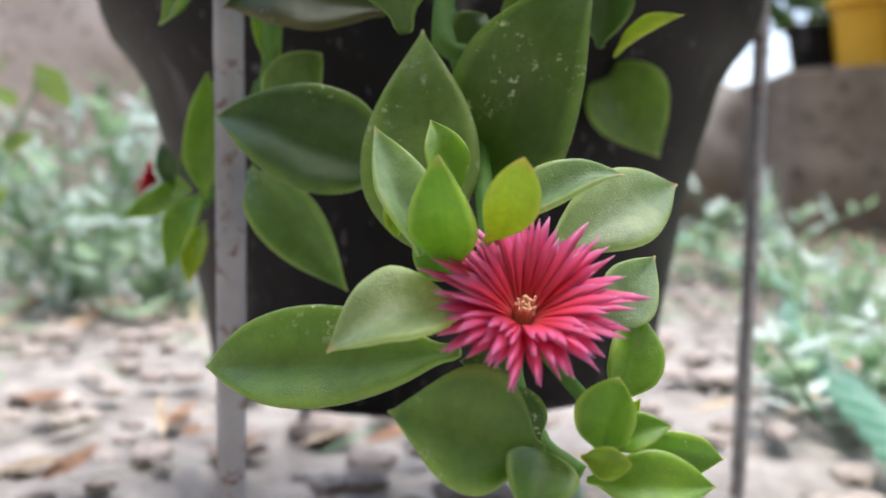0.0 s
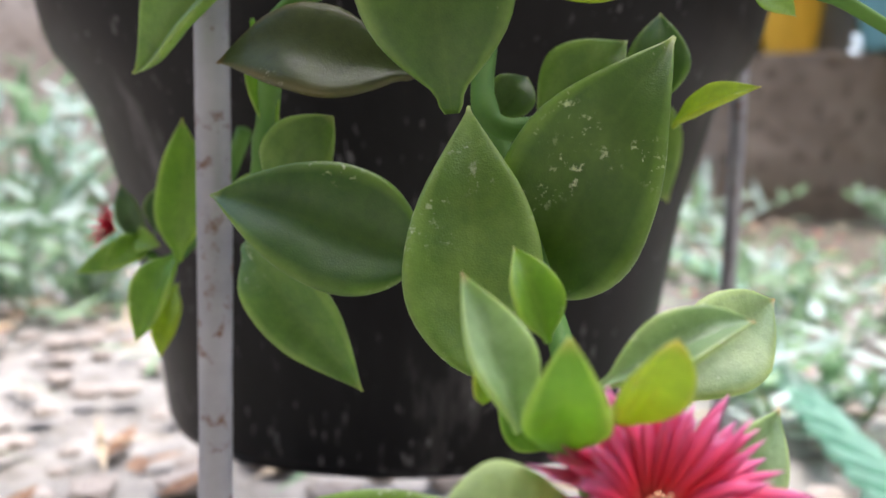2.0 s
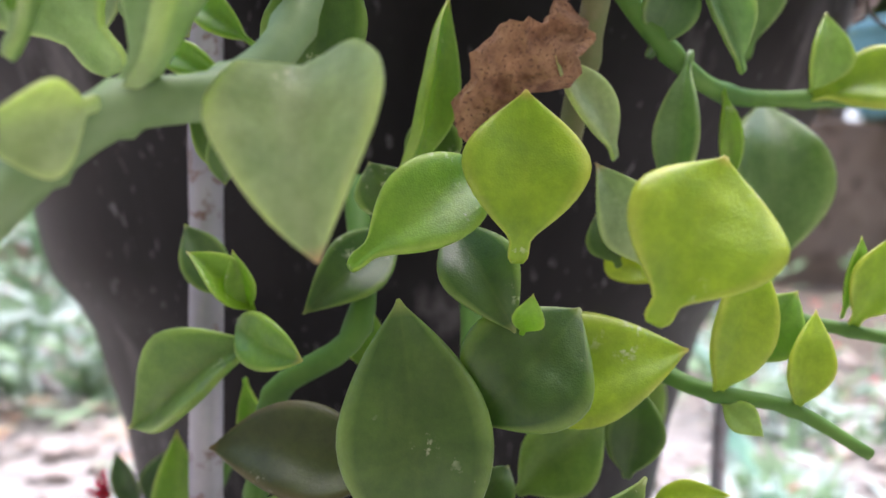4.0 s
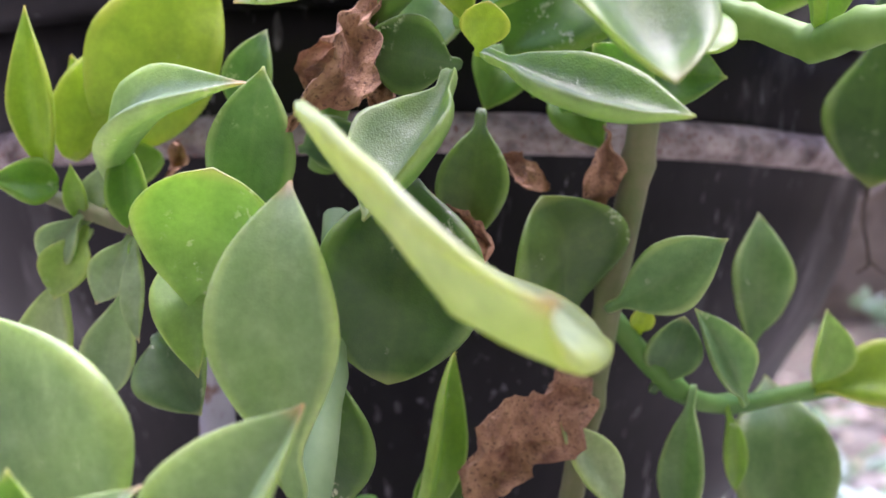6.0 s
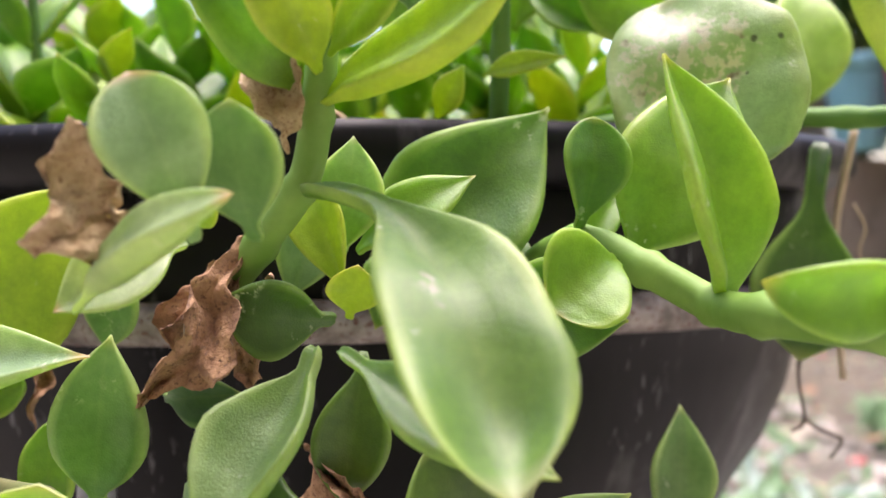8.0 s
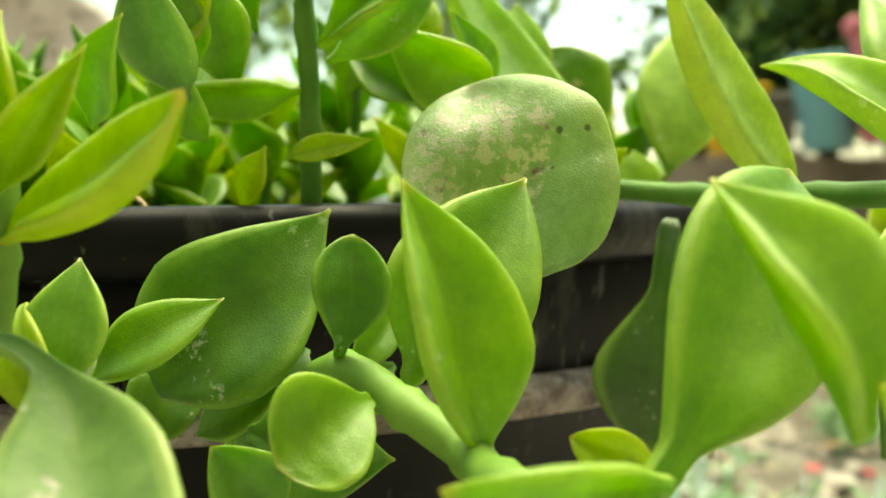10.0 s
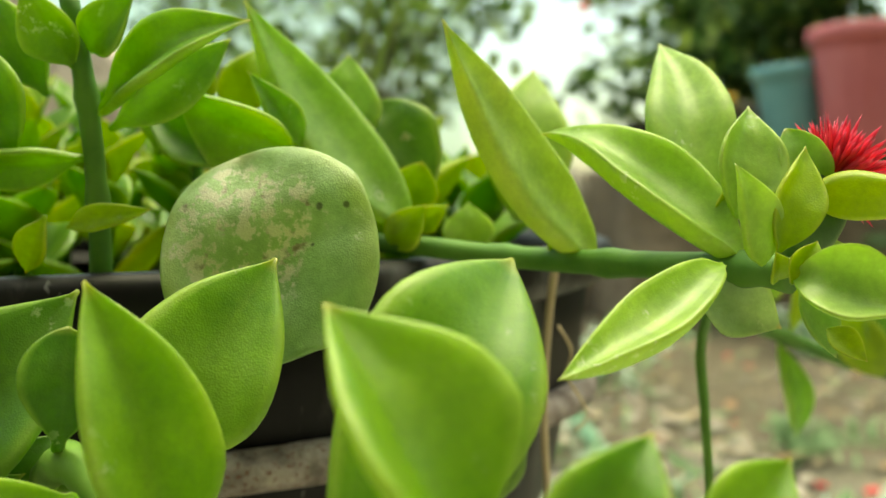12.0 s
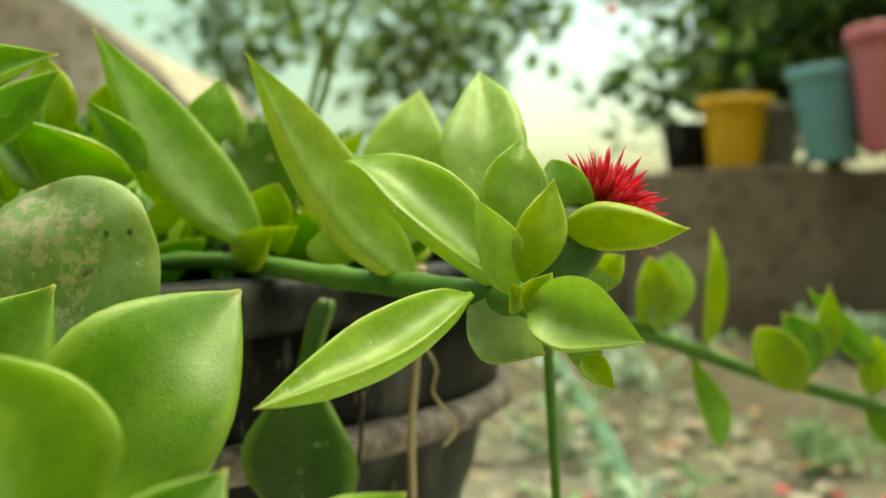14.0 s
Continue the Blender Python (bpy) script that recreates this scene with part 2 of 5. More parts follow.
STRAW = simple("straw", (0.35, 0.27, 0.16), (0.6, 0.5, 0.34), 60, 0.9, 0.4, 0.001)
WEED = through_light(simple("weed_green", (0.18, 0.32, 0.15), (0.33, 0.48, 0.28), 25, 0.7, 0.2, 0.001), 0.35)
WEEDPALE = through_light(simple("weed_pale", (0.45, 0.61, 0.52), (0.68, 0.80, 0.72), 25, 0.7, 0.2, 0.001), 0.35)
# BUSHLIT is BUSH with sunlight put into the leaf colour; crowns mix both
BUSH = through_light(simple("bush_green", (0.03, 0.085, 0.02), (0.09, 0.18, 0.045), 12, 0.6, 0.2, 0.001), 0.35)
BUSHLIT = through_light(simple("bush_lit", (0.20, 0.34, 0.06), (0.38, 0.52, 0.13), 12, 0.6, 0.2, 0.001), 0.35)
NET = through_light(simple("mint_net", (0.38, 0.62, 0.50), (0.56, 0.78, 0.67), 30, 0.8, 0.3, 0.001), 0.7)
SCREEN = through_light(simple("mint_screen", (0.60, 0.84, 0.74), (0.76, 0.92, 0.85), 30, 0.8, 0.3, 0.001), 0.7)
tree = SCREEN.node_tree
holes = tree.nodes.new("ShaderNodeBsdfTransparent")
weave = tree.nodes.new("ShaderNodeMixShader")
weave.inputs[0].default_value = 0.38
out = tree.nodes["Material Output"].inputs["Surface"]
tree.links.new(out.links[0].from_socket, weave.inputs[1])
tree.links.new(holes.outputs[0], weave.inputs[2])
tree.links.new(weave.outputs[0], out)
YELLOW = simple("yellow_plastic", (0.75, 0.43, 0.02), (0.85, 0.52, 0.04), 12, 0.45, 0.1, 0.001)
BLUE = simple("blue_plastic", (0.16, 0.42, 0.48), (0.22, 0.50, 0.55), 12, 0.5, 0.1, 0.001)
PINK = simple("pink_plastic", (0.62, 0.16, 0.2), (0.7, 0.22, 0.26), 12, 0.5, 0.1, 0.001)
GREYPOT = simple("grey_plastic", (0.22, 0.2, 0.17), (0.3, 0.28, 0.24), 12, 0.6, 0.1, 0.001)


def petal_material(name, stops):
    m, tree, b = material(name, (0.7, 0.05, 0.16), 0.45)
    uv = tree.nodes.new("ShaderNodeUVMap")
    sep = tree.nodes.new("ShaderNodeSeparateXYZ")
    tree.links.new(uv.outputs[0], sep.inputs[0])
    col = ramp(tree, sep.outputs["X"], stops)
    tree.links.new(col, b.inputs["Base Color"])
    t = tree.nodes.new("ShaderNodeBsdfTranslucent")
    tree.links.new(col, t.inputs["Color"])
    mix = tree.nodes.new("ShaderNodeMixShader")
    mix.inputs[0].default_value = 0.5
    tree.links.new(b.outputs[0], mix.inputs[1])
    tree.links.new(t.outputs[0], mix.inputs[2])
    tree.links.new(mix.outputs[0], tree.nodes["Material Output"].inputs["Surface"])
    return m


PETAL = petal_material("petal", [(0.0, (0.95, 0.22, 0.2)), (0.25, (0.95, 0.08, 0.12)), (0.55, (0.95, 0.12, 0.26)), (0.85, (0.95, 0.25, 0.52)), (1.0, (0.95, 0.45, 0.7))])
PETALRED = petal_material("petal_red", [(0.0, (0.72, 0.03, 0.06)), (0.5, (0.88, 0.055, 0.12)), (0.85, (0.92, 0.08, 0.19)), (1.0, (0.95, 0.26, 0.40))])
STAMEN = material("stamen", (0.85, 0.5, 0.3), 0.6)[0]

# ---- builders ----
MM = 0.001


def part(name, bm, mat, parent=None, label=""):
    """One mesh object from a bmesh, under its thing."""
    me = bpy.data.meshes.new(name)
    bm.to_mesh(me)
    bm.free()
    for p in me.polygons:
        p.use_smooth = True
    me.materials.append(mat)
    ob = new(name, me)
    ob.parent = parent
    return tagged(ob, label)


def thing(name, label, category, group="", kind="", at=(0, 0, 0)):
    ob = new(name)
    ob.location = at
    ob.empty_display_size = 0.01
    return tagged(ob, label, category, group, kind)


def lathe(profile, steps=64, axis=(0, 0), wobble=0.0, flutes=0):
    """A turned surface from (radius, height) pairs in metres."""
    bm = bmesh.new()
    rings = []
    for r, z in profile:
        ring = []
        for k in range(steps):
            a = 2 * math.pi * k / steps
            q = r * (1 + wobble * math.sin(2 * a + 0.7) + (0.035 * abs(math.sin(flutes * a / 2)) if flutes else 0))
            ring.append(bm.verts.new((axis[0] + q * math.cos(a), axis[1] + q * math.sin(a), z)))
        rings.append(ring)
    for a, b in zip(rings, rings[1:]):
        for k in range(steps):
            bm.faces.new((a[k], a[(k + 1) % steps], b[(k + 1) % steps], b[k]))
    for ring, flip in ((rings[0], True), (rings[-1], False)):
        if (ring[0].co - ring[steps // 2].co).length > 1e-6:
            bm.faces.new(ring[::-1] if flip else ring)
    return bm


def smooth_path(points, steps=6):
    """Points of a smooth curve through the given ones."""
    pts = [Vector(p) for p in points]
    pts = [2 * pts[0] - pts[1], *pts, 2 * pts[-1] - pts[-2]]
    out = []
    for i in range(1, len(pts) - 2):
        a, b, c, d = pts[i - 1 : i + 3]
        for k in range(steps):
            t = k / steps
            out.append(0.5 * (2 * b + (c - a) * t + (2 * a - 5 * b + 4 * c - d) * t**2 + (3 * b - a - 3 * c + d) * t**3))
    out.append(pts[-2])
    return out


def tube(points, r0, r1, sides=10, steps=6, rough=0.0, bm=None, knots=()):
    """A tapering round rod along a smooth curve; metres."""
    bm = bm or bmesh.new()
    path = smooth_path(points, steps)
    rings = []
    side = Vector((0.3, 0.9, 0.2))
    for i, p in enumerate(path):
        d = (path[min(i + 1, len(path) - 1)] - path[max(i - 1, 0)]).normalized()
        side = (side - side.dot(d) * d).normalized()
        up = d.cross(side)
        f = i / (len(path) - 1)
        r = r0 + (r1 - r0) * f
        if knots and i % steps == 0 and 0 < i < len(path) - 1:
            r *= 1.22
        ring = []
        for k in range(sides):
            a = 2 * math.pi * k / sides
            q = r * (1 + rough * (noise.noise(p * 220 + Vector((k, 0, 0))) if rough else 0))
            ring.append(bm.verts.new(p + q * (math.cos(a) * side + math.sin(a) * up)))
        rings.append(ring)
    for a, b in zip(rings, rings[1:]):
        for k in range(sides):
            bm.faces.new((a[k], a[(k + 1) % sides], b[(k + 1) % sides], b[k]))
    bm.faces.new(rings[0][::-1])
    bm.faces.new(rings[-1])
    return bm


LEAVES = random.Random(11)


def leaf_mesh(base, tip, width, face, fold=0.2, bend=0.08, twist=0.0, stalk=0.18, blunt=-0.2, thick=0.1, wave=0.08, neck=0.1, sway=0.0, vee=0.54, nu=22, nk=24):
    """A fleshy leaf from base to tip: a narrow foot, an egg-shaped blade, rounded margins. fold cups it towards its face,
    bend arches it, sway curves it sideways; twist in degrees, foot to tip."""
    base, tip, face = Vector(base), Vector(tip), Vector(face)
    a = tip - base
    L = a.length
    a.normalize()
    n0 = (face - face.dot(a) * a).normalized()
    b0 = a.cross(n0)
    seed = Vector((LEAVES.uniform(0, 50), LEAVES.uniform(0, 50), 0))
    ess, lean, curl = LEAVES.uniform(-0.10, 0.10), LEAVES.uniform(-0.22, 0.22), LEAVES.uniform(0.0, 0.16)
    twist += LEAVES.uniform(-14, 14)
    blunt += LEAVES.uniform(-0.10, 0.10)
    bm = bmesh.new()
    uv = bm.loops.layers.uv.new("UVMap")
    rings, where = [], {}
    for i in range(nu + 1):
        u = i / nu
        u = u + 0.06 * math.sin(2 * math.pi * u) * -1
        v = max(0.0, (u - 0.5 * neck) / (1 - 0.5 * neck))
        e = 1.06 - 0.6 * blunt
        foot_e = 0.72 + 2.2 * neck
        top = foot_e / (foot_e + e)
        blade = (v**foot_e) * ((1 - v) ** e) / (top**foot_e * (1 - top) ** e)
        foot = stalk * (1 - u) ** 0.5 * min(1.0, 0.55 + 12 * u)
        w = width / 2 * (max(blade, 0) ** 3 + foot**3) ** (1 / 3)
        w = max(w, width * 0.012)
        w *= 1 + wave * noise.noise(seed + Vector((u * 3, 0, 5)))
        turn = math.radians(twist) * (u - 0.5)
        n = n0 * math.cos(turn) + b0 * math.sin(turn)
        b = b0 * math.cos(turn) - n0 * math.sin(turn)
        c = base + a * (u * L) + n0 * (L * 4 * u * (1 - u) * (bend + ess * (2 * u - 1))) + b0 * (sway * L * 4 * u * (1 - u)) + b0 * (wave * L * 0.6 * noise.noise(seed + Vector((u * 1.5, 9, 0))))
        th = thick * L * (0.55 + 0.45 * math.sin(math.pi * min(1, u * 0.9 + 0.1))) * min(1.0, 0.25 + 3.0 * (1 - u))
        th = min(th, 2.2 * w)
        ring = []
        for k in range(nk):
            q = 2 * math.pi * k / nk
            s, h = math.cos(q), math.sin(q)
            s = math.copysign(abs(s) ** 0.8, s)
            h = math.copysign(abs(h) ** 0.65, h) * (0.82 + 0.3 * abs(s) ** 3)
            lift = 2.0 * (fold + 0.05) * w * ((s * s + 0.003) ** vee - 0.045)
            lift += w * (lean * fold * s - curl * max(0.0, abs(s) - 0.72) * 2.2)
            lift += wave * (1.5 * w * noise.noise(seed + Vector((u * 3.2, s * 1.3, 2))) + 0.5 * w * noise.noise(seed + Vector((u * 8, s * 3, 7))))
            vert = bm.verts.new(c + b * (w * s) + n * (lift + th / 2 * h))
            where[vert] = (u, (s + 1) / 2)
            ring.append(vert)
        rings.append(ring)
    for p, q in zip(rings, rings[1:]):
        for k in range(nk):
            f = bm.faces.new((p[k], p[(k + 1) % nk], q[(k + 1) % nk], q[k]))
            for loop in f.loops:
                loop[uv].uv = where[loop.vert]
    for ring in (rings[0][::-1], rings[-1]):
        f = bm.faces.new(ring)
        for loop in f.loops:
            loop[uv].uv = where[loop.vert]
    return bm


def mm(p):
    return Vector(p) * MM


def leaf(shoot, base, tip, width, face, tone="g", label="", **shape):
    return part("leaf", leaf_mesh(mm(base), mm(tip), width * MM, face, **shape), LEAF[tone], shoot, label)


def stem(shoot, r0, r1, *points, mat=None, label="", knots=True):
    return part("stem", tube([mm(p) for p in points], r0 * MM, r1 * MM, 12, 6, 0.06, knots=knots), mat or STEM, shoot, label)


def dry(shoot, base, tip, width, face, mat=None, label="crumpled dry brown leaf", crumple=1.0, **shape):
    shape.setdefault("fold", 0.45)
    bm = leaf_mesh(mm(base), mm(tip), width * MM, face, thick=0.035, wave=0.45, nu=44, nk=36, **shape)
    for v in bm.verts:
        for scale, size in ((150, 0.0042), (380, 0.0022), (900, 0.0007)):
            q = v.co * scale
            v.co += crumple * size * Vector((noise.noise(q), noise.noise(q + Vector((7, 0, 0))), abs(noise.noise(q + Vector((0, 9, 0))))))
    return part("dry_leaf", bm, mat or DRY, shoot, label)


def flower(shoot, centre, facing, radius, count=70, cup=0.25, mat=None, label="daisy-like flower with many thin pink-red petals"):
    """Many strap petals in three rows round a tuft of stamens, on a green cup."""
    c, f = mm(centre), Vector(facing).normalized()
    side = f.orthogonal().normalized()
    up = f.cross(side)
    R = radius * MM
    bm = bmesh.new()
    bmesh.ops.create_icosphere(bm, subdivisions=2, radius=0.095 * R)
    for v in bm.verts:
        v.co = c + v.co
    head = part("flower", bm, STAMEN, shoot, label)
    rnd = random.Random(int(centre[0] * 7 + centre[2]))
    for k in range(count):
        row = k % 3
        a = 2 * math.pi * (k + rnd.uniform(-0.9, 0.9)) / count
        out = side * math.cos(a) + up * math.sin(a)
        length = R * (0.98 - 0.15 * row) * rnd.uniform(0.74, 1.08)
        rise = cup * (0.7 + 0.7 * row) + rnd.uniform(-0.12, 0.12)
        wide = R * rnd.uniform(0.042, 0.07)
        across = (f.cross(out) + f * rnd.uniform(-0.5, 0.5)).normalized()
        drift = f.cross(out) * rnd.uniform(-0.1, 0.1)
        bm = bmesh.new()
        uv = bm.loops.layers.uv.new("UVMap")
        prev = None
        for i in range(7):
            u = i / 6
            w = wide * (0.45 + 0.8 * u if u < 0.7 else 1.01 - 3.1 * (u - 0.7))
            p = c + out * (0.08 * R + length * 0.95 * u) + f * (length * (rise * u + 0.10 * math.sin(math.pi * u))) + drift * (length * u * u)
            row_v = [bm.verts.new(p + across * w), bm.verts.new(p - f * 0.12 * w), bm.verts.new(p - across * w), bm.verts.new(p - f * 0.3 * w)]
            if prev:
                for j in range(4):
                    face = bm.faces.new((prev[j], prev[(j + 1) % 4], row_v[(j + 1) % 4], row_v[j]))
                    for loop in face.loops:
                        loop[uv].uv = (u if loop.vert in row_v else (i - 1) / 6, 0.5)
            prev = row_v
        bm.faces.new(prev)
        part("petal", bm, mat or PETAL, head)
    for k in range(26):
        a, q = 2 * math.pi * k * 0.618, 0.10 * R * math.sqrt(k / 26)
        foot = c + (side * math.cos(a) + up * math.sin(a)) * q
        bm = tube([foot, foot + f * 0.12 * R, foot + f * rnd.uniform(0.16, 0.24) * R], 0.012 * R, 0.014 * R, 5, 2)
        part("stamen", bm, STAMEN, head)
    return head


# ---- the large structure ----
rnd = random.Random(5)
# ground: one earthen sheet to the horizon
bm = bmesh.new()
N = 150
grid = []
for i in range(N + 1):
    row = []
    for j in range(N + 1):
        x, y = ((2 * k / N - 1) for k in (i, j))
        x, y = (math.copysign(abs(v) ** 4 * 60 + abs(v) * 1.2, v) for v in (x, y))
        near = 1 / (1 + (x * x + y * y) / 4)
        h = 0.012 * near * noise.noise(Vector((x * 9, y * 9, 0))) + 0.006 * near * noise.noise(Vector((x * 30, y * 30, 3)))
        row.append(bm.verts.new((x, y, h - 0.004)))
    grid.append(row)
for i in range(N):
    for j in range(N):
        bm.faces.new((grid[i][j], grid[i + 1][j], grid[i + 1][j + 1], grid[i][j + 1]))
GROUND, tree, b = material("dry_ground", (0.3, 0.25, 0.2), 0.95)
fine = noise_of(tree, 55, 6, 0.65)
pale = ramp(tree, fine, [(0.3, (0.17, 0.155, 0.13)), (0.5, (0.30, 0.285, 0.25)), (0.72, (0.45, 0.43, 0.385))])
brown = ramp(tree, fine, [(0.3, (0.06, 0.05, 0.032)), (0.7, (0.15, 0.125, 0.085))])
co = tree.nodes.new("ShaderNodeTexCoord")
sp = tree.nodes.new("ShaderNodeSeparateXYZ")
tree.links.new(co.outputs["Object"], sp.inputs[0])
add = tree.nodes.new("ShaderNodeMath")
add.operation = "ADD"
reach = tree.nodes.new("ShaderNodeMath")
reach.operation = "MULTIPLY_ADD"
reach.inputs[1].default_value = 1.0
tree.links.new(sp.outputs["X"], reach.inputs[0])
tree.links.new(sp.outputs["Y"], reach.inputs[2])
tree.links.new(reach.outputs[0], add.inputs[0])
wide = tree.nodes.new("ShaderNodeMath")
wide.operation = "MULTIPLY_ADD"
wide.inputs[1].default_value, wide.inputs[2].default_value = 1.6, -1.12
tree.links.new(noise_of(tree, 2.2, 5), wide.inputs[0])
tree.links.new(wide.outputs[0], add.inputs[1])
tree.links.new(mixed(tree, ramp(tree, add.outputs[0], [(0.3, (0, 0, 0)), (0.62, (1, 1, 1))]), pale, brown), b.inputs["Base Color"])
bump(tree, b, fine, 0.8, 0.006)
ground = tagged(part("ground", bm, GROUND), "pale dry earthen ground with grit and litter", "ground", kind="structure")


BANK = simple("beige_bank", (0.55, 0.47, 0.38), (0.76, 0.67, 0.56), 6, 0.95, 0.9, 0.02, fine=(0.28, 0.22, 0.15))


def rough_block(x0, x1, y0, y1, z0, z1, mat, name, label, n=30, lump=0.04, slope=0.0):
    """An earthen block with an uneven face and rounded top edge."""
    bm = bmesh.new()
    bmesh.ops.create_cube(bm, size=1)
    bmesh.ops.subdivide_edges(bm, edges=bm.edges[:], cuts=n, use_grid_fill=True)
    for v in bm.verts:
        p = Vector((x0 + (v.co.x + 0.5) * (x1 - x0), y0 + (v.co.y + 0.5) * (y1 - y0), z0 + (v.co.z + 0.5) * (z1 - z0)))
        k = 1.0 if v.co.z > -0.45 else 0.0
        if slope and v.co.z > -0.45:
            p.z *= 1 - slope * max(0.0, v.co.x + 0.5) ** 6 + 0.12 * noise.noise(Vector((p.x * 2.5, p.y * 2.5, 1)))
            p.x += 0.12 * noise.noise(Vector((p.y * 3, p.z * 5, 4)))
        p += lump * k * Vector((0, noise.noise(p * 3) + 0.4 * noise.noise(p * 11), 0.6 * noise.noise(p * 4 + Vector((5, 0, 0)))))
        v.co = p
    return tagged(part(name, bm, mat), label, "wall", kind="structure")


rough_block(0.52, 3.2, 1.42, 2.6, -0.02, 0.29, MUD, "wall_east", "low brown mud ledge that carries flower pots")
rough_block(-2.2, -0.2, 1.9, 2.9, -0.02, 0.80, BANK, "wall_west", "beige earthen bank behind the weeds", slope=0.7)

# the black pot and its stand
POT_X, POT_Y, WIDER = 0.003, 0.006, 0.092
pot = thing("plant_pot", "round black plastic flower pot hung in an iron ring stand", "pot", at=(POT_X, POT_Y, 0))
U = 0.065
outer = [(0.0, 0.66), (0.80, 0.66), (0.87, 0.67), (0.895, 0.72), (0.92, 0.93), (0.94, 1.1), (0.98, 1.45), (1.03, 1.66), (1.06, 1.80), (1.105, 1.89), (1.17, 1.98), (1.195, 2.06), (1.21, 2.16), (1.235, 2.28), (1.30, 2.40), (1.39, 2.54), (1.455, 2.70), (1.49, 2.86), (1.51, 2.95), (1.54, 3.0), (1.555, 3.18), (1.575, 3.32)]
inner = [(1.54, 3.34), (1.52, 3.2), (1.44, 2.9), (1.0, 1.6), (0.8, 0.85), (0.0, 0.80)]
part("body", lathe([((r + WIDER * max(0.0, min(1.0, (z - 0.9) / 1.3))) * U, z * U) for r, z in outer + inner], 96, wobble=0.006), PLASTIC, pot)
lip = [(1.575, 3.30), (1.63, 3.32), (1.655, 3.36), (1.655, 3.41), (1.64, 3.435), (1.59, 3.44), (1.555, 3.42), (1.545, 3.36), (1.575, 3.30)]
part("rim", lathe([((r + WIDER) * U, z * U) for r, z in lip], 96, wobble=0.006), PLASTIC, pot, "thick rolled rim")
soil = tagged(part("soil", lathe([(0.0, 2.7 * U), (1.42 * U, 2.7 * U), (1.54 * U, 3.05 * U), (1.25 * U, 3.14 * U), (0.5 * U, 3.2 * U), (0.0, 3.21 * U)], 48, axis=(POT_X, POT_Y)), SOIL), "dark potting soil with litter inside the pot", "soil")

stand = thing("pot_stand", "grey iron ring stand with thin rusty legs under the pot", "plant stand")
RING_R, RING_Z = 1.654 * U, 2.945 * U
ring_pts = [(0.003 + RING_R * math.cos(a), 0.0072 + RING_R * math.sin(a), RING_Z - 0.055 * RING_R * math.sin(a)) for a in [2 * math.pi * k / 36 for k in range(37)]]
part("ring", tube(ring_pts, 0.0030, 0.0030, 12, 3, 0.10), RUST, stand, "rust-pitted iron ring")

# added unseen plain walls close the yard; the tall south one shades camera-facing sides
rough_block(-2.8, 3.4, -1.35, -1.1, -0.02, 3.3, MUD, "wall_shade_south", "plain mud wall, unseen, added to close the yard", lump=0.02)
rough_block(-3.0, -2.75, -1.3, 3.7, -0.02, 1.7, MUD, "wall_far_west", "plain mud wall, unseen, added to close the yard", lump=0.02)
rough_block(3.2, 3.45, -1.3, 3.7, -0.02, 1.7, MUD, "wall_far_east", "plain mud wall, unseen, added to close the yard", lump=0.02)

# ---- the plant ----
bloom = thing("succulent_shoot", "hanging shoot with a pink-red flower and fleshy leaves", "succulent", "trailing shoots")
stem(bloom, 1.30, 0.83, (11.7, -120.8, 122.4), (16.5, -128.4, 103.8), (19.5, -152.1, 88.0), (21.2, -164.5, 77.5), (23.6, -167.4, 71.3), (27.4, -169.3, 68.7))
stem(bloom, 0.62, 0.62, (28.4, -168.2, 74.3), (26.1, -169.5, 77.0), (22.5, -170.3, 81.7), label="fleshy green flower stalk", knots=False)
stem(bloom, 0.79, 0.59, (21.2, -164.5, 77.5), (18.2, -166.9, 83.9), (16.2, -168.0, 87.9), (15.7, -167.2, 90.8))
leaf(bloom, (17.0, -168.6, 78.8), (-8.2, -159.2, 75.5), 9.3, (-0.37, -0.87, 0.33), "c", fold=0.3, bend=0.05)
leaf(bloom, (17.9, -170.9, 83.0), (6.4, -174.3, 79.9), 8.0, (0.12, -0.63, 0.76), "b", fold=0.2, bend=0.16)
leaf(bloom, (24.0, -172.6, 71.5), (11.4, -174.4, 75.3), 10.2, (0.20, -0.93, 0.30), "c", fold=0.15, bend=0.06)
leaf(bloom, (13.6, -167.5, 87.3), (9.5, -167.6, 98.5), 5.0, (0.46, -0.87, 0.16), "b", fold=0.3, bend=0.05)
leaf(bloom, (16.5, -160.5, 92.2), (13.7, -159.5, 99.5), 4.3, (0.19, -0.96, 0.20), "g", fold=0.3)
leaf(bloom, (16.3, -168.8, 86.1), (15.7, -176.6, 95.7), 5.5, (-0.05, -0.77, -0.63), "g", fold=0.2, bend=0.08, blunt=0.4, thick=0.14)
leaf(bloom, (18.5, -168.5, 87.7), (22.3, -176.2, 95.5), 4.4, (-0.02, -0.71, -0.70), "y", fold=0.2, blunt=0.5, neck=0.3, thick=0.14)
leaf(bloom, (11.1, -165.6, 88.8), (10.8, -167.9, 93.9), 2.5, (0.43, -0.83, -0.34), "y", fold=0.3)
leaf(bloom, (19.5, -165.1, 89.7), (31.5, -162.7, 94.4), 4.5, (-0.13, -0.73, 0.68), "b", fold=0.3, bend=0.08)
leaf(bloom, (24.2, -157.2, 86.7), (39.6, -145.4, 93.2), 8.5, (0.41, -0.79, 0.45), "b", fold=0.15)
leaf(bloom, (28.4, -163.3, 79.9), (35.1, -159.2, 86.6), 6.1, (0.39, -0.91, 0.16), "b", fold=0.2)
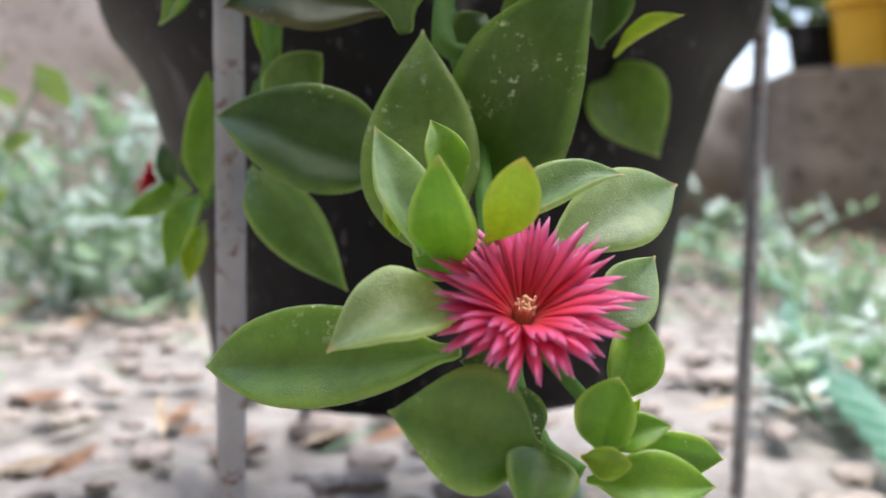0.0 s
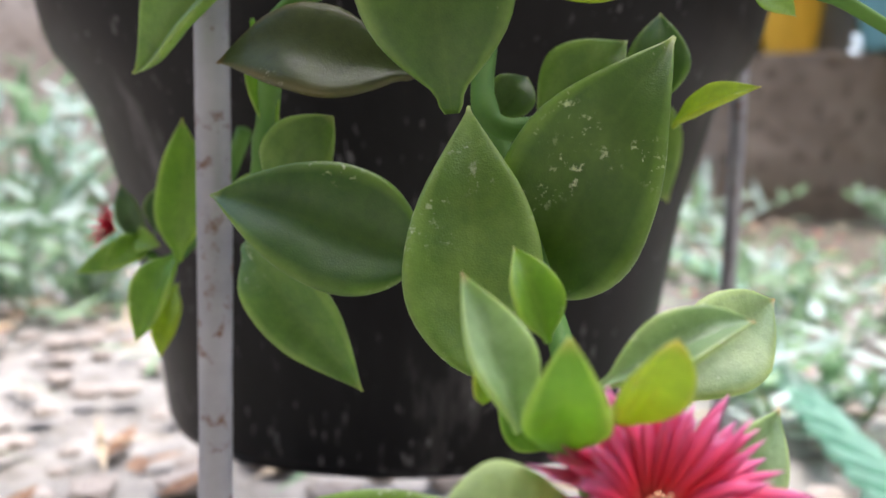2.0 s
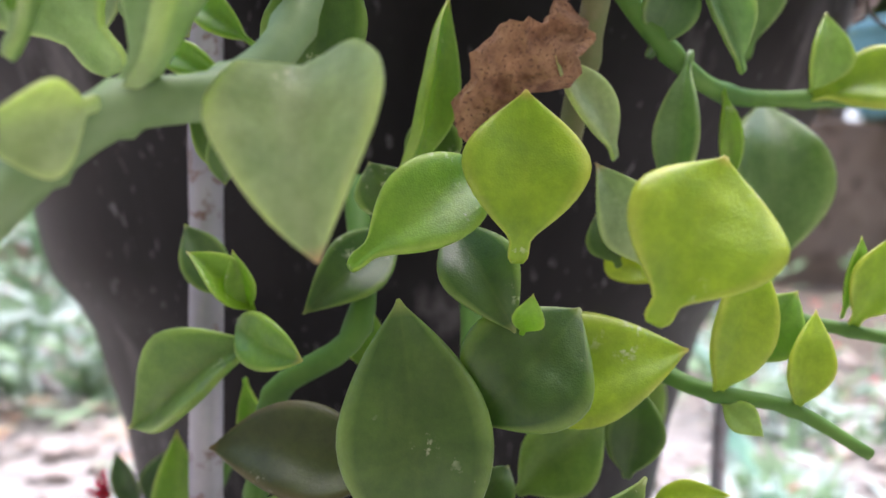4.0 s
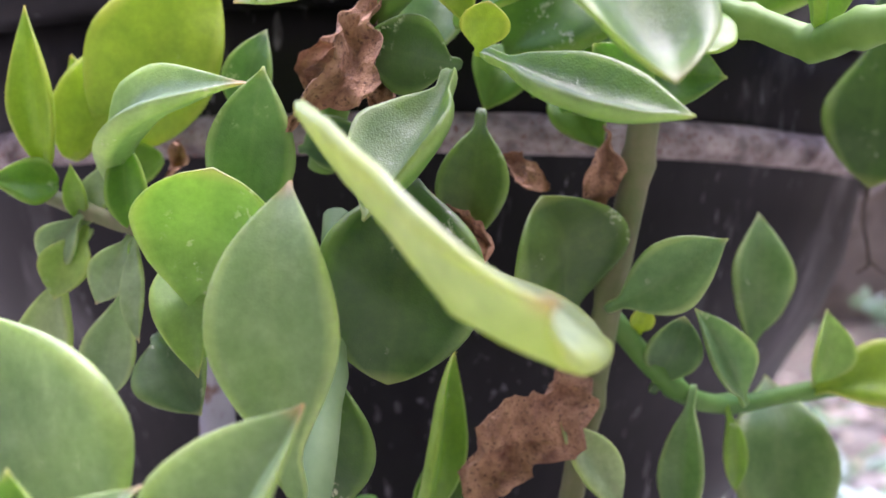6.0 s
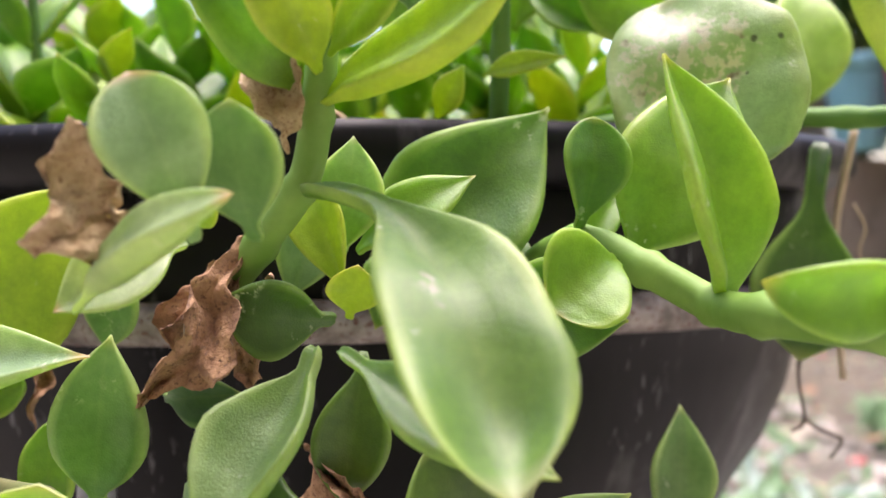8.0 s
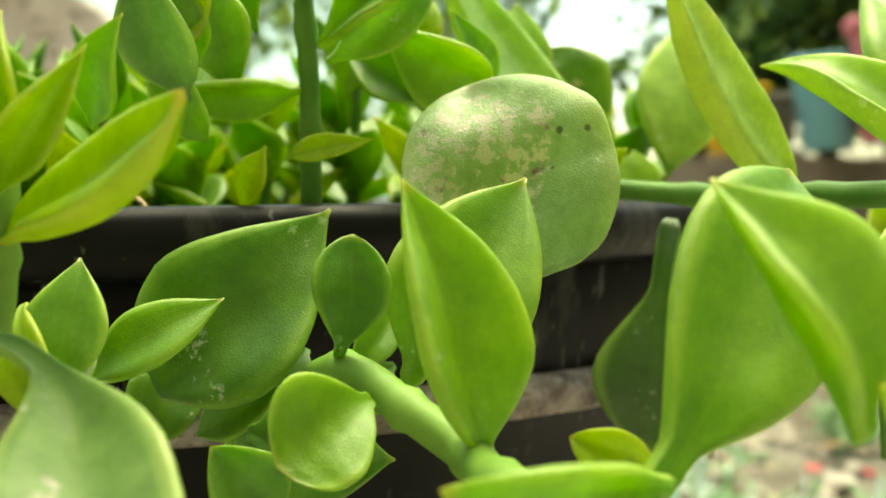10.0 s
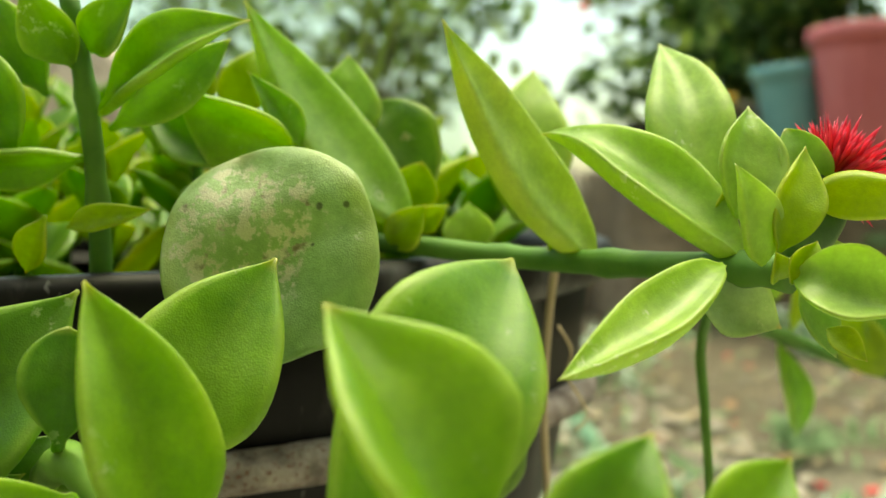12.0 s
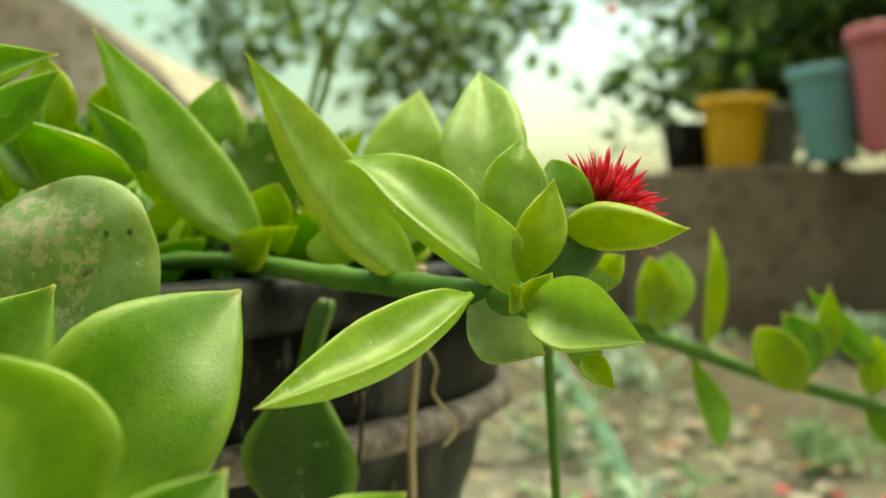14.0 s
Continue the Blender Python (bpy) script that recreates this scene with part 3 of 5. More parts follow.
leaf(bloom, (30.4, -164.3, 73.4), (33.2, -160.9, 82.0), 6.0, (0.46, -0.87, 0.19), "g", fold=0.2)
leaf(bloom, (16.5, -163.0, 84.5), (12.2, -162.9, 88.9), 3.6, (0.06, -1.00, 0.07), "g", fold=0.2)
leaf(bloom, (28.6, -172.3, 71.5), (29.7, -174.4, 78.2), 5.1, (-0.34, -0.91, -0.23), "g", fold=0.2, blunt=0.5)
leaf(bloom, (28.9, -172.9, 72.2), (34.2, -173.8, 74.2), 3.4, (-0.33, -0.78, 0.53), "g", fold=0.25)
leaf(bloom, (31.3, -168.9, 72.1), (40.0, -166.6, 69.3), 4.2, (0.20, -0.97, -0.16), "g", fold=0.25)
leaf(bloom, (27.5, -173.2, 69.4), (38.2, -172.0, 68.5), 5.3, (0.14, -0.87, 0.48), "g", fold=0.2)
leaf(bloom, (27.0, -173.7, 71.5), (30.7, -176.1, 71.5), 2.7, (-0.55, -0.83, 0.09), "y", blunt=0.6)
leaf(bloom, (23.9, -168.1, 71.2), (19.8, -168.6, 76.7), 4.8, (0.12, -0.99, -0.01), "e", fold=0.25)
leaf(bloom, (23.7, -172.6, 71.8), (22.4, -178.2, 67.4), 6.0, (0.27, -0.63, 0.73), "c", fold=0.2)
leaf(bloom, (29.5, -167.8, 70.3), (32.5, -168.6, 75.2), 2.4, (-0.06, -0.99, -0.12), "y")
leaf(bloom, (21.2, -165.9, 76.7), (16.9, -167.3, 78.0), 4.5, (0.41, -0.78, 0.48), "e")
flower(bloom, (22.3, -170.6, 82.4), (0.14, -0.7, 0.68), 9.2, 150, 0.4)
curtain = thing("succulent_shoot", "hanging shoot with broad dark green fleshy leaves", "succulent", "trailing shoots")
stem(curtain, 1.60, 1.33, (-0.5, -110.1, 148.7), (0.8, -120.5, 131.2), (-9.5, -118.3, 122.4), (-13.0, -111.8, 108.0), (-14.6, -111.7, 96.1))
stem(curtain, 1.46, 1.10, (13.0, -110.5, 150.7), (14.5, -121.4, 128.1), (13.4, -130.9, 111.2), (20.4, -131.3, 109.7), (28.9, -130.3, 110.8))
leaf(curtain, (11.3, -146.4, 86.4), (10.8, -137.3, 111.4), 13.1, (0.08, -0.92, 0.39), "c", fold=0.12, bend=-0.03, neck=0, stalk=0.12)
leaf(curtain, (17.9, -136.1, 94.0), (31.3, -138.1, 118.3), 16.6, (-0.24, -0.97, 0.04), "e", fold=0.12, bend=0.05, neck=-0.08)
leaf(curtain, (6.0, -132.2, 95.5), (-16.3, -127.3, 102.5), 13.6, (-0.12, -0.94, 0.33), "e", fold=0.18, bend=0.06, neck=-0.05)
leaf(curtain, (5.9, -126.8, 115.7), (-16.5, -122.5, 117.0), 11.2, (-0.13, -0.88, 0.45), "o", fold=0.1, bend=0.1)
leaf(curtain, (9.6, -140.6, 110.5), (6.5, -141.1, 136.7), 14.9, (-0.02, -1.00, -0.03), "e", fold=0.1, bend=0.04)
leaf(curtain, (16.1, -129.6, 124.5), (37.3, -131.2, 130.7), 12.0, (-0.14, -0.96, 0.25), "y", fold=0.1)
leaf(curtain, (13.5, -140.1, 123.7), (24.4, -138.4, 135.5), 13.9, (-0.20, -0.98, 0.08), "e", fold=0.1)
leaf(curtain, (-10.2, -120.3, 129.4), (-29.4, -111.5, 117.0), 10.9, (-0.51, -0.83, 0.21), "c", fold=0.42, bend=0.05)
leaf(curtain, (-13.5, -119.9, 131.5), (-4.6, -131.0, 128.6), 6.4, (-0.74, -0.64, 0.18), "g", fold=0.15, blunt=0.4)
leaf(curtain, (-11.6, -121.1, 132.9), (-19.0, -123.3, 140.0), 5.4, (0.50, -0.82, 0.26), "g", fold=0.4)
leaf(curtain, (-11.9, -121.1, 133.2), (-13.6, -123.5, 140.3), 3.7, (0.06, -0.95, -0.32), "g", fold=0.4)
leaf(curtain, (-16.1, -111.1, 133.2), (-22.8, -109.8, 142.6), 6.6, (-0.04, -0.99, 0.10), "e")
leaf(curtain, (5.4, -114.2, 142.7), (-5.7, -121.4, 132.6), 7.9, (0.24, -0.90, 0.37), "e")
leaf(curtain, (-11.7, -116.4, 101.8), (-3.4, -121.8, 110.9), 9.1, (-0.38, -0.89, -0.24), "c", fold=0.1, blunt=0.4)
leaf(curtain, (-14.1, -112.2, 123.4), (-11.3, -111.9, 108.0), 4.1, (-0.02, -1.00, -0.02), "g")
leaf(curtain, (-18.7, -104.7, 98.6), (-13.0, -107.5, 105.2), 4.3, (-0.28, -0.95, -0.16), "g")
leaf(curtain, (-14.9, -114.2, 96.0), (-0.1, -121.8, 78.9), 9.4, (-0.32, -0.94, 0.15), "c", fold=0.2)
leaf(curtain, (35.1, -124.1, 109.7), (42.8, -130.5, 114.1), 4.6, (-0.67, -0.37, 0.64), "y", fold=0.2)
leaf(curtain, (39.7, -52.1, 118.2), (52.5, -56.7, 98.7), 17.1, (0.11, -0.99, -0.01), "c", fold=0.2)
leaf(curtain, (34.3, -117.3, 111.9), (35.3, -116.1, 123.8), 7.7, (-0.04, -0.99, 0.10), "e")
leaf(curtain, (20.2, -118.2, 110.2), (31.1, -117.6, 120.3), 9.9, (-0.04, -0.99, 0.10), "c")
leaf(curtain, (14.7, -125.8, 110.6), (18.6, -124.1, 115.4), 5.5, (0.09, -0.96, 0.26), "e")
leaf(curtain, (1.4, -115.9, 125.0), (0.8, -115.0, 133.5), 5.3, (-0.04, -0.99, 0.10), "g")
leaf(curtain, (31.0, -115.6, 139.5), (37.4, -122.7, 137.4), 5.7, (-0.65, -0.69, 0.33), "y")
side = thing("succulent_shoot", "small hanging shoot with a tiny red flower beside the stand's leg", "succulent", "trailing shoots")
stem(side, 1.22, 0.78, (-19.5, -90.4, 110.3), (-25.6, -84.9, 97.8), (-33.9, -78.8, 89.6), (-40.3, -70.7, 90.2))
leaf(side, (-29.0, -92.0, 90.9), (-27.8, -93.8, 111.8), 7.9, (0.12, -0.99, -0.10), "g", fold=0.2, bend=0.06)
leaf(side, (-29.6, -88.6, 91.8), (-35.8, -92.9, 79.2), 7.3, (-0.26, -0.87, 0.42), "g", fold=0.2, bend=0.1)
leaf(side, (-31.1, -85.8, 86.8), (-32.7, -90.1, 76.2), 4.6, (-0.00, -0.93, 0.38), "y")
leaf(side, (-38.5, -70.5, 92.6), (-51.6, -71.9, 86.8), 4.7, (0.04, -0.99, 0.14), "g")
leaf(side, (-39.4, -70.5, 92.6), (-46.0, -75.2, 88.0), 5.5, (0.35, -0.85, 0.39), "g")
leaf(side, (-40.8, -68.6, 91.2), (-45.3, -67.3, 101.6), 4.7, (-0.04, -0.99, 0.10), "d")
leaf(side, (-38.1, -71.7, 93.7), (-35.8, -70.9, 102.5), 5.1, (-0.04, -0.99, 0.10), "d")
leaf(side, (-40.9, -71.7, 92.8), (-35.5, -78.5, 92.1), 4.1, (-0.75, -0.62, 0.24), "g")
flower(side, (-46.5, -67.4, 93.8), (-0.85, -0.35, 0.3), 5.2, 44, 0.5, PETALRED, label="small half-open red flower")
drop = thing("succulent_shoot", "thin hanging shoot with pale and yellow-green leaves", "succulent", "trailing shoots")
stem(drop, 1.19, 0.71, (34.5, -122.0, 130.0), (36.1, -126.9, 127.0), (40.7, -130.6, 125.4), (48.8, -131.0, 123.9), (57.5, -131.9, 119.0))
leaf(drop, (40.6, -130.6, 125.3), (44.8, -131.7, 141.6), 7.6, (0.09, -0.99, -0.09), "y", fold=0.15, bend=0.08)
leaf(drop, (41.3, -130.7, 124.5), (45.4, -132.5, 121.0), 3.5, (-0.21, -0.95, 0.25), "p")
leaf(drop, (49.4, -131.1, 123.7), (51.7, -130.1, 134.6), 5.2, (-0.04, -0.99, 0.10), "y")
fan = thing("succulent_shoot", "arching shoot with large pale green fleshy leaves", "succulent", "trailing shoots")
stem(fan, 2.0, 1.5, (-20.2, -172.9, 144.3), (-16.7, -170.2, 148.9), (-12.4, -167.5, 152.4), (-5.8, -162.9, 154.4), (-2.1, -156.2, 160.2), (-1.2, -146.2, 170.8), (-1.6, -132.8, 185.6), mat=STEMPALE)
leaf(fan, (-12.5, -167.5, 152.3), (-0.3, -168.9, 172.7), 11.7, (-0.61, -0.73, 0.31), "b", fold=0.42, bend=-0.04, neck=0.2)
leaf(fan, (-18.4, -170.7, 155.1), (-11.8, -168.4, 167.2), 6.8, (-0.54, -0.72, 0.43), "b", fold=0.42, neck=0.2)
leaf(fan, (-16.2, -156.3, 156.3), (-28.1, -159.0, 178.1), 19.1, (-0.09, -0.98, -0.18), "b", fold=0.12, neck=0.2)
leaf(fan, (-18.2, -171.2, 158.2), (-19.2, -172.2, 169.3), 5.9, (0.18, -0.98, -0.07), "g", neck=0.2)
leaf(fan, (-2.2, -157.1, 162.4), (-3.2, -155.0, 188.6), 11.0, (-0.09, -0.99, 0.08), "b", sway=-0.06, fold=0.12, bend=0.03, neck=0.2)
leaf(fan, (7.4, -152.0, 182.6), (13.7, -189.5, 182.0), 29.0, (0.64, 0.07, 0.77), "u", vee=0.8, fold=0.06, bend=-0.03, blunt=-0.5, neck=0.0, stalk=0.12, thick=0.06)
leaf(fan, (6.2, -141.3, 189.3), (4.4, -143.2, 169.5), 16.7, (-0.01, -1.00, 0.10), "e", fold=0.1, blunt=0.45, neck=0.05)
leaf(fan, (-1.0, -139.9, 171.7), (-2.3, -140.4, 154.7), 9.8, (-0.00, -1.00, 0.03), "e", fold=0.15, neck=0.2)
leaf(fan, (-0.4, -166.3, 155.4), (2.0, -173.3, 142.3), 11.6, (-0.16, -0.89, 0.43), "b", fold=0.22, bend=0.06, neck=-0.15, stalk=0.15, blunt=0.2)
leaf(fan, (-13.1, -170.1, 152.5), (-19.0, -176.0, 150.0), 6.5, (0.73, -0.58, -0.36), "b", fold=0.3, neck=0.2)
leaf(fan, (-6.4, -159.6, 155.4), (-12.5, -156.3, 158.2), 2.8, (-0.39, -0.90, 0.21), "g", neck=0.2)
leaf(fan, (-5.2, -156.3, 158.7), (-11.0, -152.9, 162.6), 3.0, (-0.35, -0.90, 0.26), "g", neck=0.2)
leaf(fan, (-11.9, -153.1, 154.0), (-6.6, -150.0, 149.6), 5.0, (0.33, -0.91, -0.24), "e", neck=0.2)
leaf(fan, (-6.0, -162.3, 153.2), (-6.8, -159.8, 147.3), 2.7, (-0.06, -0.93, -0.37), "e", neck=0.2)
leaf(fan, (-5.3, -140.1, 155.1), (1.4, -137.0, 150.1), 6.3, (0.29, -0.94, -0.19), "g", neck=0.2)
leaf(fan, (-18.4, -172.5, 161.3), (-15.8, -175.8, 159.2), 2.3, (-0.52, -0.71, 0.47), "y", neck=0.2)
middle = thing("succulent_shoot", "upright woody stem with broad leaves and shrivelled brown ones", "succulent", "trailing shoots")
stem(middle, 1.85, 1.51, (33.5, -126.0, 202.9), (32.3, -123.8, 191.6), (29.4, -122.9, 176.9), (27.3, -120.7, 163.2), (24.5, -117.9, 145.9), mat=WOODY)
leaf(middle, (3.8, -123.7, 146.8), (11.1, -121.8, 169.9), 5.8, (0.74, -0.65, -0.18), "g", fold=0.3, neck=0.2)
leaf(middle, (10.9, -121.1, 147.3), (8.5, -120.8, 157.2), 6.8, (-0.00, -1.00, 0.03), "e", neck=0.2)
leaf(middle, (5.5, -124.5, 143.2), (2.2, -124.3, 150.6), 6.6, (-0.00, -1.00, 0.03), "e", neck=0.2)
dry(middle, (25.6, -123.1, 167.8), (12.0, -128.8, 151.6), 6.6, (0.15, -0.97, 0.21), fold=0.3, crumple=0.7)
leaf(middle, (17.5, -144.1, 140.4), (18.0, -143.6, 156.8), 11.7, (-0.00, -1.00, 0.03), "y", fold=0.12, bend=0.04, neck=0.2)
leaf(middle, (1.7, -146.0, 139.9), (15.3, -138.6, 149.8), 9.6, (0.14, -0.88, 0.46), "g", fold=0.15, neck=0.2)
leaf(middle, (30.4, -124.0, 151.2), (22.9, -127.6, 162.5), 5.7, (0.49, -0.87, 0.05), "b", fold=0.2, neck=0.2)
leaf(middle, (35.2, -124.4, 137.4), (27.5, -127.2, 150.6), 7.4, (0.09, -0.94, -0.32), "b", fold=0.2, neck=0.2)
leaf(middle, (31.7, -121.1, 138.5), (28.8, -120.9, 144.8), 5.6, (0.00, -1.00, 0.03), "e", neck=0.2)
leaf(middle, (28.3, -125.5, 174.9), (41.0, -129.9, 183.0), 8.0, (-0.29, -0.95, -0.05), "m", fold=0.2, neck=0.2)
leaf(middle, (26.4, -160.1, 136.8), (32.4, -158.5, 150.0), 12.9, (-0.04, -0.99, 0.14), "y", fold=0.15, neck=0.2)
leaf(middle, (11.0, -134.2, 145.3), (17.4, -141.1, 133.3), 8.0, (-0.20, -0.89, 0.41), "e", neck=0.2)
leaf(middle, (18.1, -140.7, 133.2), (19.0, -143.9, 137.5), 3.4, (-0.13, -0.82, -0.56), "g", neck=0.2)

twig = thing("succulent_shoot", "thin shoot with small oval leaves beside the pot", "succulent", "trailing shoots")
stem(twig, 1.38, 1.07, (29.1, -120.4, 174.4), (38.2, -117.4, 164.5), (47.7, -109.1, 160.6), (61.2, -101.3, 160.8), (79.8, -98.1, 161.3))
leaf(twig, (52.7, -101.2, 166.0), (53.8, -101.9, 186.0), 9.2, (0.13, -0.99, -0.04), "m", fold=0.25, neck=0.2)
leaf(twig, (35.6, -117.4, 163.8), (38.7, -120.4, 173.5), 6.9, (-0.10, -0.96, -0.26), "d", fold=0.15, blunt=0.4, neck=0.2)
leaf(twig, (47.1, -117.5, 162.2), (39.5, -122.3, 174.7), 6.2, (0.39, -0.91, -0.12), "m", fold=0.3, neck=0.2)
leaf(twig, (40.7, -117.4, 164.8), (38.8, -118.0, 145.3), 5.6, (-0.50, -0.86, 0.07), "m", fold=0.3, neck=0.2)
leaf(twig, (55.8, -102.1, 133.5), (58.7, -91.5, 161.4), 16.1, (0.12, -0.93, 0.34), "m", fold=0.2, neck=0.2)
leaf(twig, (60.8, -101.3, 160.5), (81.5, -101.3, 164.7), 9.8, (-0.07, -0.93, 0.36), "y", fold=0.1, neck=0.2)
leaf(twig, (61.6, -101.3, 160.8), (63.3, -102.9, 172.5), 7.7, (0.31, -0.93, -0.17), "p", fold=0.3, neck=0.2)
leaf(twig, (46.4, -111.0, 161.3), (49.1, -108.2, 148.7), 3.4, (0.05, -0.98, -0.21), "g", neck=0.2)
leaf(twig, (33.5, -119.2, 171.2), (34.0, -120.4, 175.0), 3.1, (-0.04, -0.95, -0.29), "y", neck=0.2)
stem(twig, 0.97, 0.76, (35.8, -120.9, 145.5), (41.7, -119.7, 141.8), (51.2, -121.2, 133.6), (59.0, -122.6, 131.4), (67.7, -124.6, 129.9))
leaf(twig, (59.0, -122.6, 131.7), (62.9, -124.2, 142.8), 7.9, (-0.06, -0.99, -0.13), "y", fold=0.2, neck=0.2)
leaf(twig, (58.0, -122.5, 132.8), (59.2, -124.2, 142.7), 2.7, (-0.02, -0.99, -0.16), "g", neck=0.2)
leaf(twig, (42.8, -126.6, 127.7), (50.5, -127.6, 136.6), 8.2, (-0.07, -1.00, -0.06), "g", neck=0.2)
knot = thing("succulent_shoot", "crowded shoot of curled leaves under the pot's rim", "succulent", "trailing shoots")
stem(knot, 1.01, 0.95, (-48.3, -116.4, 191.2), (-38.9, -118.5, 188.7), (-32.0, -121.8, 186.4), (-24.5, -127.1, 184.6), (-16.1, -132.9, 184.9), mat=WOODY)
leaf(knot, (-32.1, -122.5, 186.3), (-37.2, -122.0, 179.4), 5.1, (-0.05, -1.00, -0.03), "b", neck=0.2)
leaf(knot, (-32.0, -121.9, 184.7), (-35.3, -123.4, 176.1), 5.8, (0.05, -0.99, 0.16), "p", neck=0.2)
leaf(knot, (-24.5, -127.1, 184.1), (-23.8, -129.4, 171.8), 2.9, (-0.18, -0.97, 0.17), "b", neck=0.2)
leaf(knot, (-24.9, -126.5, 183.7), (-29.3, -126.7, 175.8), 4.9, (-0.00, -1.00, 0.03), "b", neck=0.2)
leaf(knot, (-32.6, -121.8, 185.4), (-33.1, -123.6, 191.8), 2.8, (0.02, -0.96, -0.26), "g", thick=0.16, stalk=0.42, neck=0.02)
leaf(knot, (-25.0, -127.1, 184.6), (-26.0, -129.4, 195.1), 4.5, (0.36, -0.92, -0.17), "g", thick=0.16, stalk=0.42, neck=0.02)
leaf(knot, (-35.7, -121.1, 189.6), (-41.5, -126.2, 190.0), 5.4, (0.67, -0.74, -0.00), "g", thick=0.16, stalk=0.42, neck=0.02)
leaf(knot, (-18.2, -133.0, 184.3), (-14.7, -139.9, 169.7), 6.4, (-0.09, -0.91, 0.41), "p", neck=0.2)
leaf(knot, (-27.6, -123.7, 186.1), (-10.1, -137.4, 199.4), 8.2, (-0.73, -0.38, 0.57), "b", fold=0.3, bend=0.2, neck=0.2, vee=0.75, thick=0.125)
leaf(knot, (-11.8, -130.8, 183.0), (-8.2, -136.7, 200.8), 9.5, (-0.01, -0.95, -0.31), "m", fold=0.1, neck=0.2, vee=0.75, thick=0.125)
leaf(knot, (-14.5, -137.4, 171.8), (-11.0, -146.8, 190.0), 13.9, (0.09, -0.95, 0.28), "p", blunt=0.8, fold=0.15, bend=-0.1, neck=0.2, vee=0.75, thick=0.125)
leaf(knot, (-30.8, -115.5, 195.2), (-17.7, -119.0, 214.7), 15.7, (0.03, -0.98, -0.19), "y", stalk=0.42, fold=0.1, blunt=0.3, neck=0.02, vee=0.75, thick=0.16)
leaf(knot, (-32.9, -110.2, 196.0), (-36.9, -113.0, 206.1), 6.1, (0.08, -0.97, -0.23), "y", stalk=0.42, neck=0.02, vee=0.75, thick=0.16)
leaf(knot, (-24.4, -117.1, 193.0), (-33.0, -116.9, 190.4), 5.9, (-0.03, -1.00, 0.04), "g", stalk=0.42, neck=0.02, vee=0.75, thick=0.16)
leaf(knot, (-18.4, -123.8, 190.1), (-19.1, -124.3, 177.7), 6.1, (-0.03, -1.00, 0.04), "g", stalk=0.42, neck=0.02, vee=0.75, thick=0.16)
leaf(knot, (-36.6, -121.1, 191.8), (-37.1, -125.7, 209.5), 4.8, (0.16, -0.96, -0.24), "y", stalk=0.42, fold=0.35, neck=0.02, vee=0.75, thick=0.16)
leaf(knot, (-35.3, -117.8, 192.7), (-29.2, -114.1, 209.0), 7.9, (0.21, -0.97, 0.14), "y", stalk=0.42, fold=0.2, neck=0.02, vee=0.75, thick=0.16)
leaf(knot, (-28.8, -119.9, 193.1), (-33.3, -121.4, 183.9), 4.0, (0.04, -0.99, 0.15), "b", neck=0.2, vee=0.75, thick=0.125)
leaf(knot, (-32.9, -118.2, 184.3), (-38.0, -122.1, 164.2), 7.7, (-0.15, -0.96, 0.22), "b", neck=0.5, stalk=0.2, vee=0.75, thick=0.125)
leaf(knot, (-26.9, -120.3, 183.1), (-30.7, -122.2, 163.6), 6.5, (0.25, -0.97, 0.05), "b", neck=0.5, stalk=0.2, vee=0.75, thick=0.125)
leaf(knot, (-15.0, -118.1, 195.7), (-10.6, -121.0, 207.6), 6.0, (-0.10, -0.97, -0.20), "m", neck=0.2, vee=0.75, thick=0.125)
leaf(knot, (-6.3, -126.7, 193.2), (2.2, -131.4, 194.5), 6.0, (-0.45, -0.87, -0.20), "d", neck=0.2, vee=0.75, thick=0.125)
leaf(knot, (-23.5, -122.0, 172.1), (-17.3, -128.9, 163.6), 9.7, (-0.32, -0.84, 0.45), "d", neck=0.2, vee=0.75, thick=0.125)
leaf(knot, (-3.1, -135.2, 177.2), (6.0, -138.4, 181.2), 8.6, (-0.30, -0.95, -0.09), "m", neck=0.2, vee=0.75, thick=0.125)
crest = thing("succulent_shoot", "upright shoot with blotched pale leaves and dry brown remains", "succulent", "trailing shoots")
stem(crest, 1.37, 1.65, (12.1, -142.6, 229.4), (11.0, -141.0, 220.1), (9.3, -139.2, 214.1), (5.1, -135.4, 208.9), (-0.8, -129.1, 201.4), (-4.2, -124.2, 191.2), mat=STEMYOUNG)
leaf(crest, (10.6, -139.8, 199.7), (2.5, -150.6, 185.2), 9.9, (-0.32, -0.66, 0.68), "m", fold=0.42, bend=-0.05, vee=0.9, thick=0.13, neck=0.2)
leaf(crest, (10.2, -141.9, 213.7), (24.8, -169.3, 194.5), 13.7, (-0.01, -0.53, 0.85), "k", fold=0.26, bend=0.04, stalk=0.16, neck=0.3, wave=0.25, sway=-0.14, blunt=0.4, thick=0.06, vee=0.8, label="pale leaf with a white sunburn blotch")
leaf(crest, (13.0, -146.3, 200.3), (28.8, -159.8, 193.0), 6.9, (-0.19, -0.63, 0.75), "m", fold=0.3, bend=-0.06, neck=0.2, vee=0.75, thick=0.125)
leaf(crest, (11.7, -132.7, 201.9), (0.7, -136.3, 203.6), 8.5, (0.29, -0.90, -0.33), "e", fold=0.15, neck=0.2, vee=0.75, thick=0.125)
leaf(crest, (2.9, -153.6, 209.8), (-0.9, -155.6, 222.1), 8.3, (0.20, -0.98, -0.09), "b", fold=0.15, blunt=0.6, neck=0.2, vee=0.75, thick=0.125)
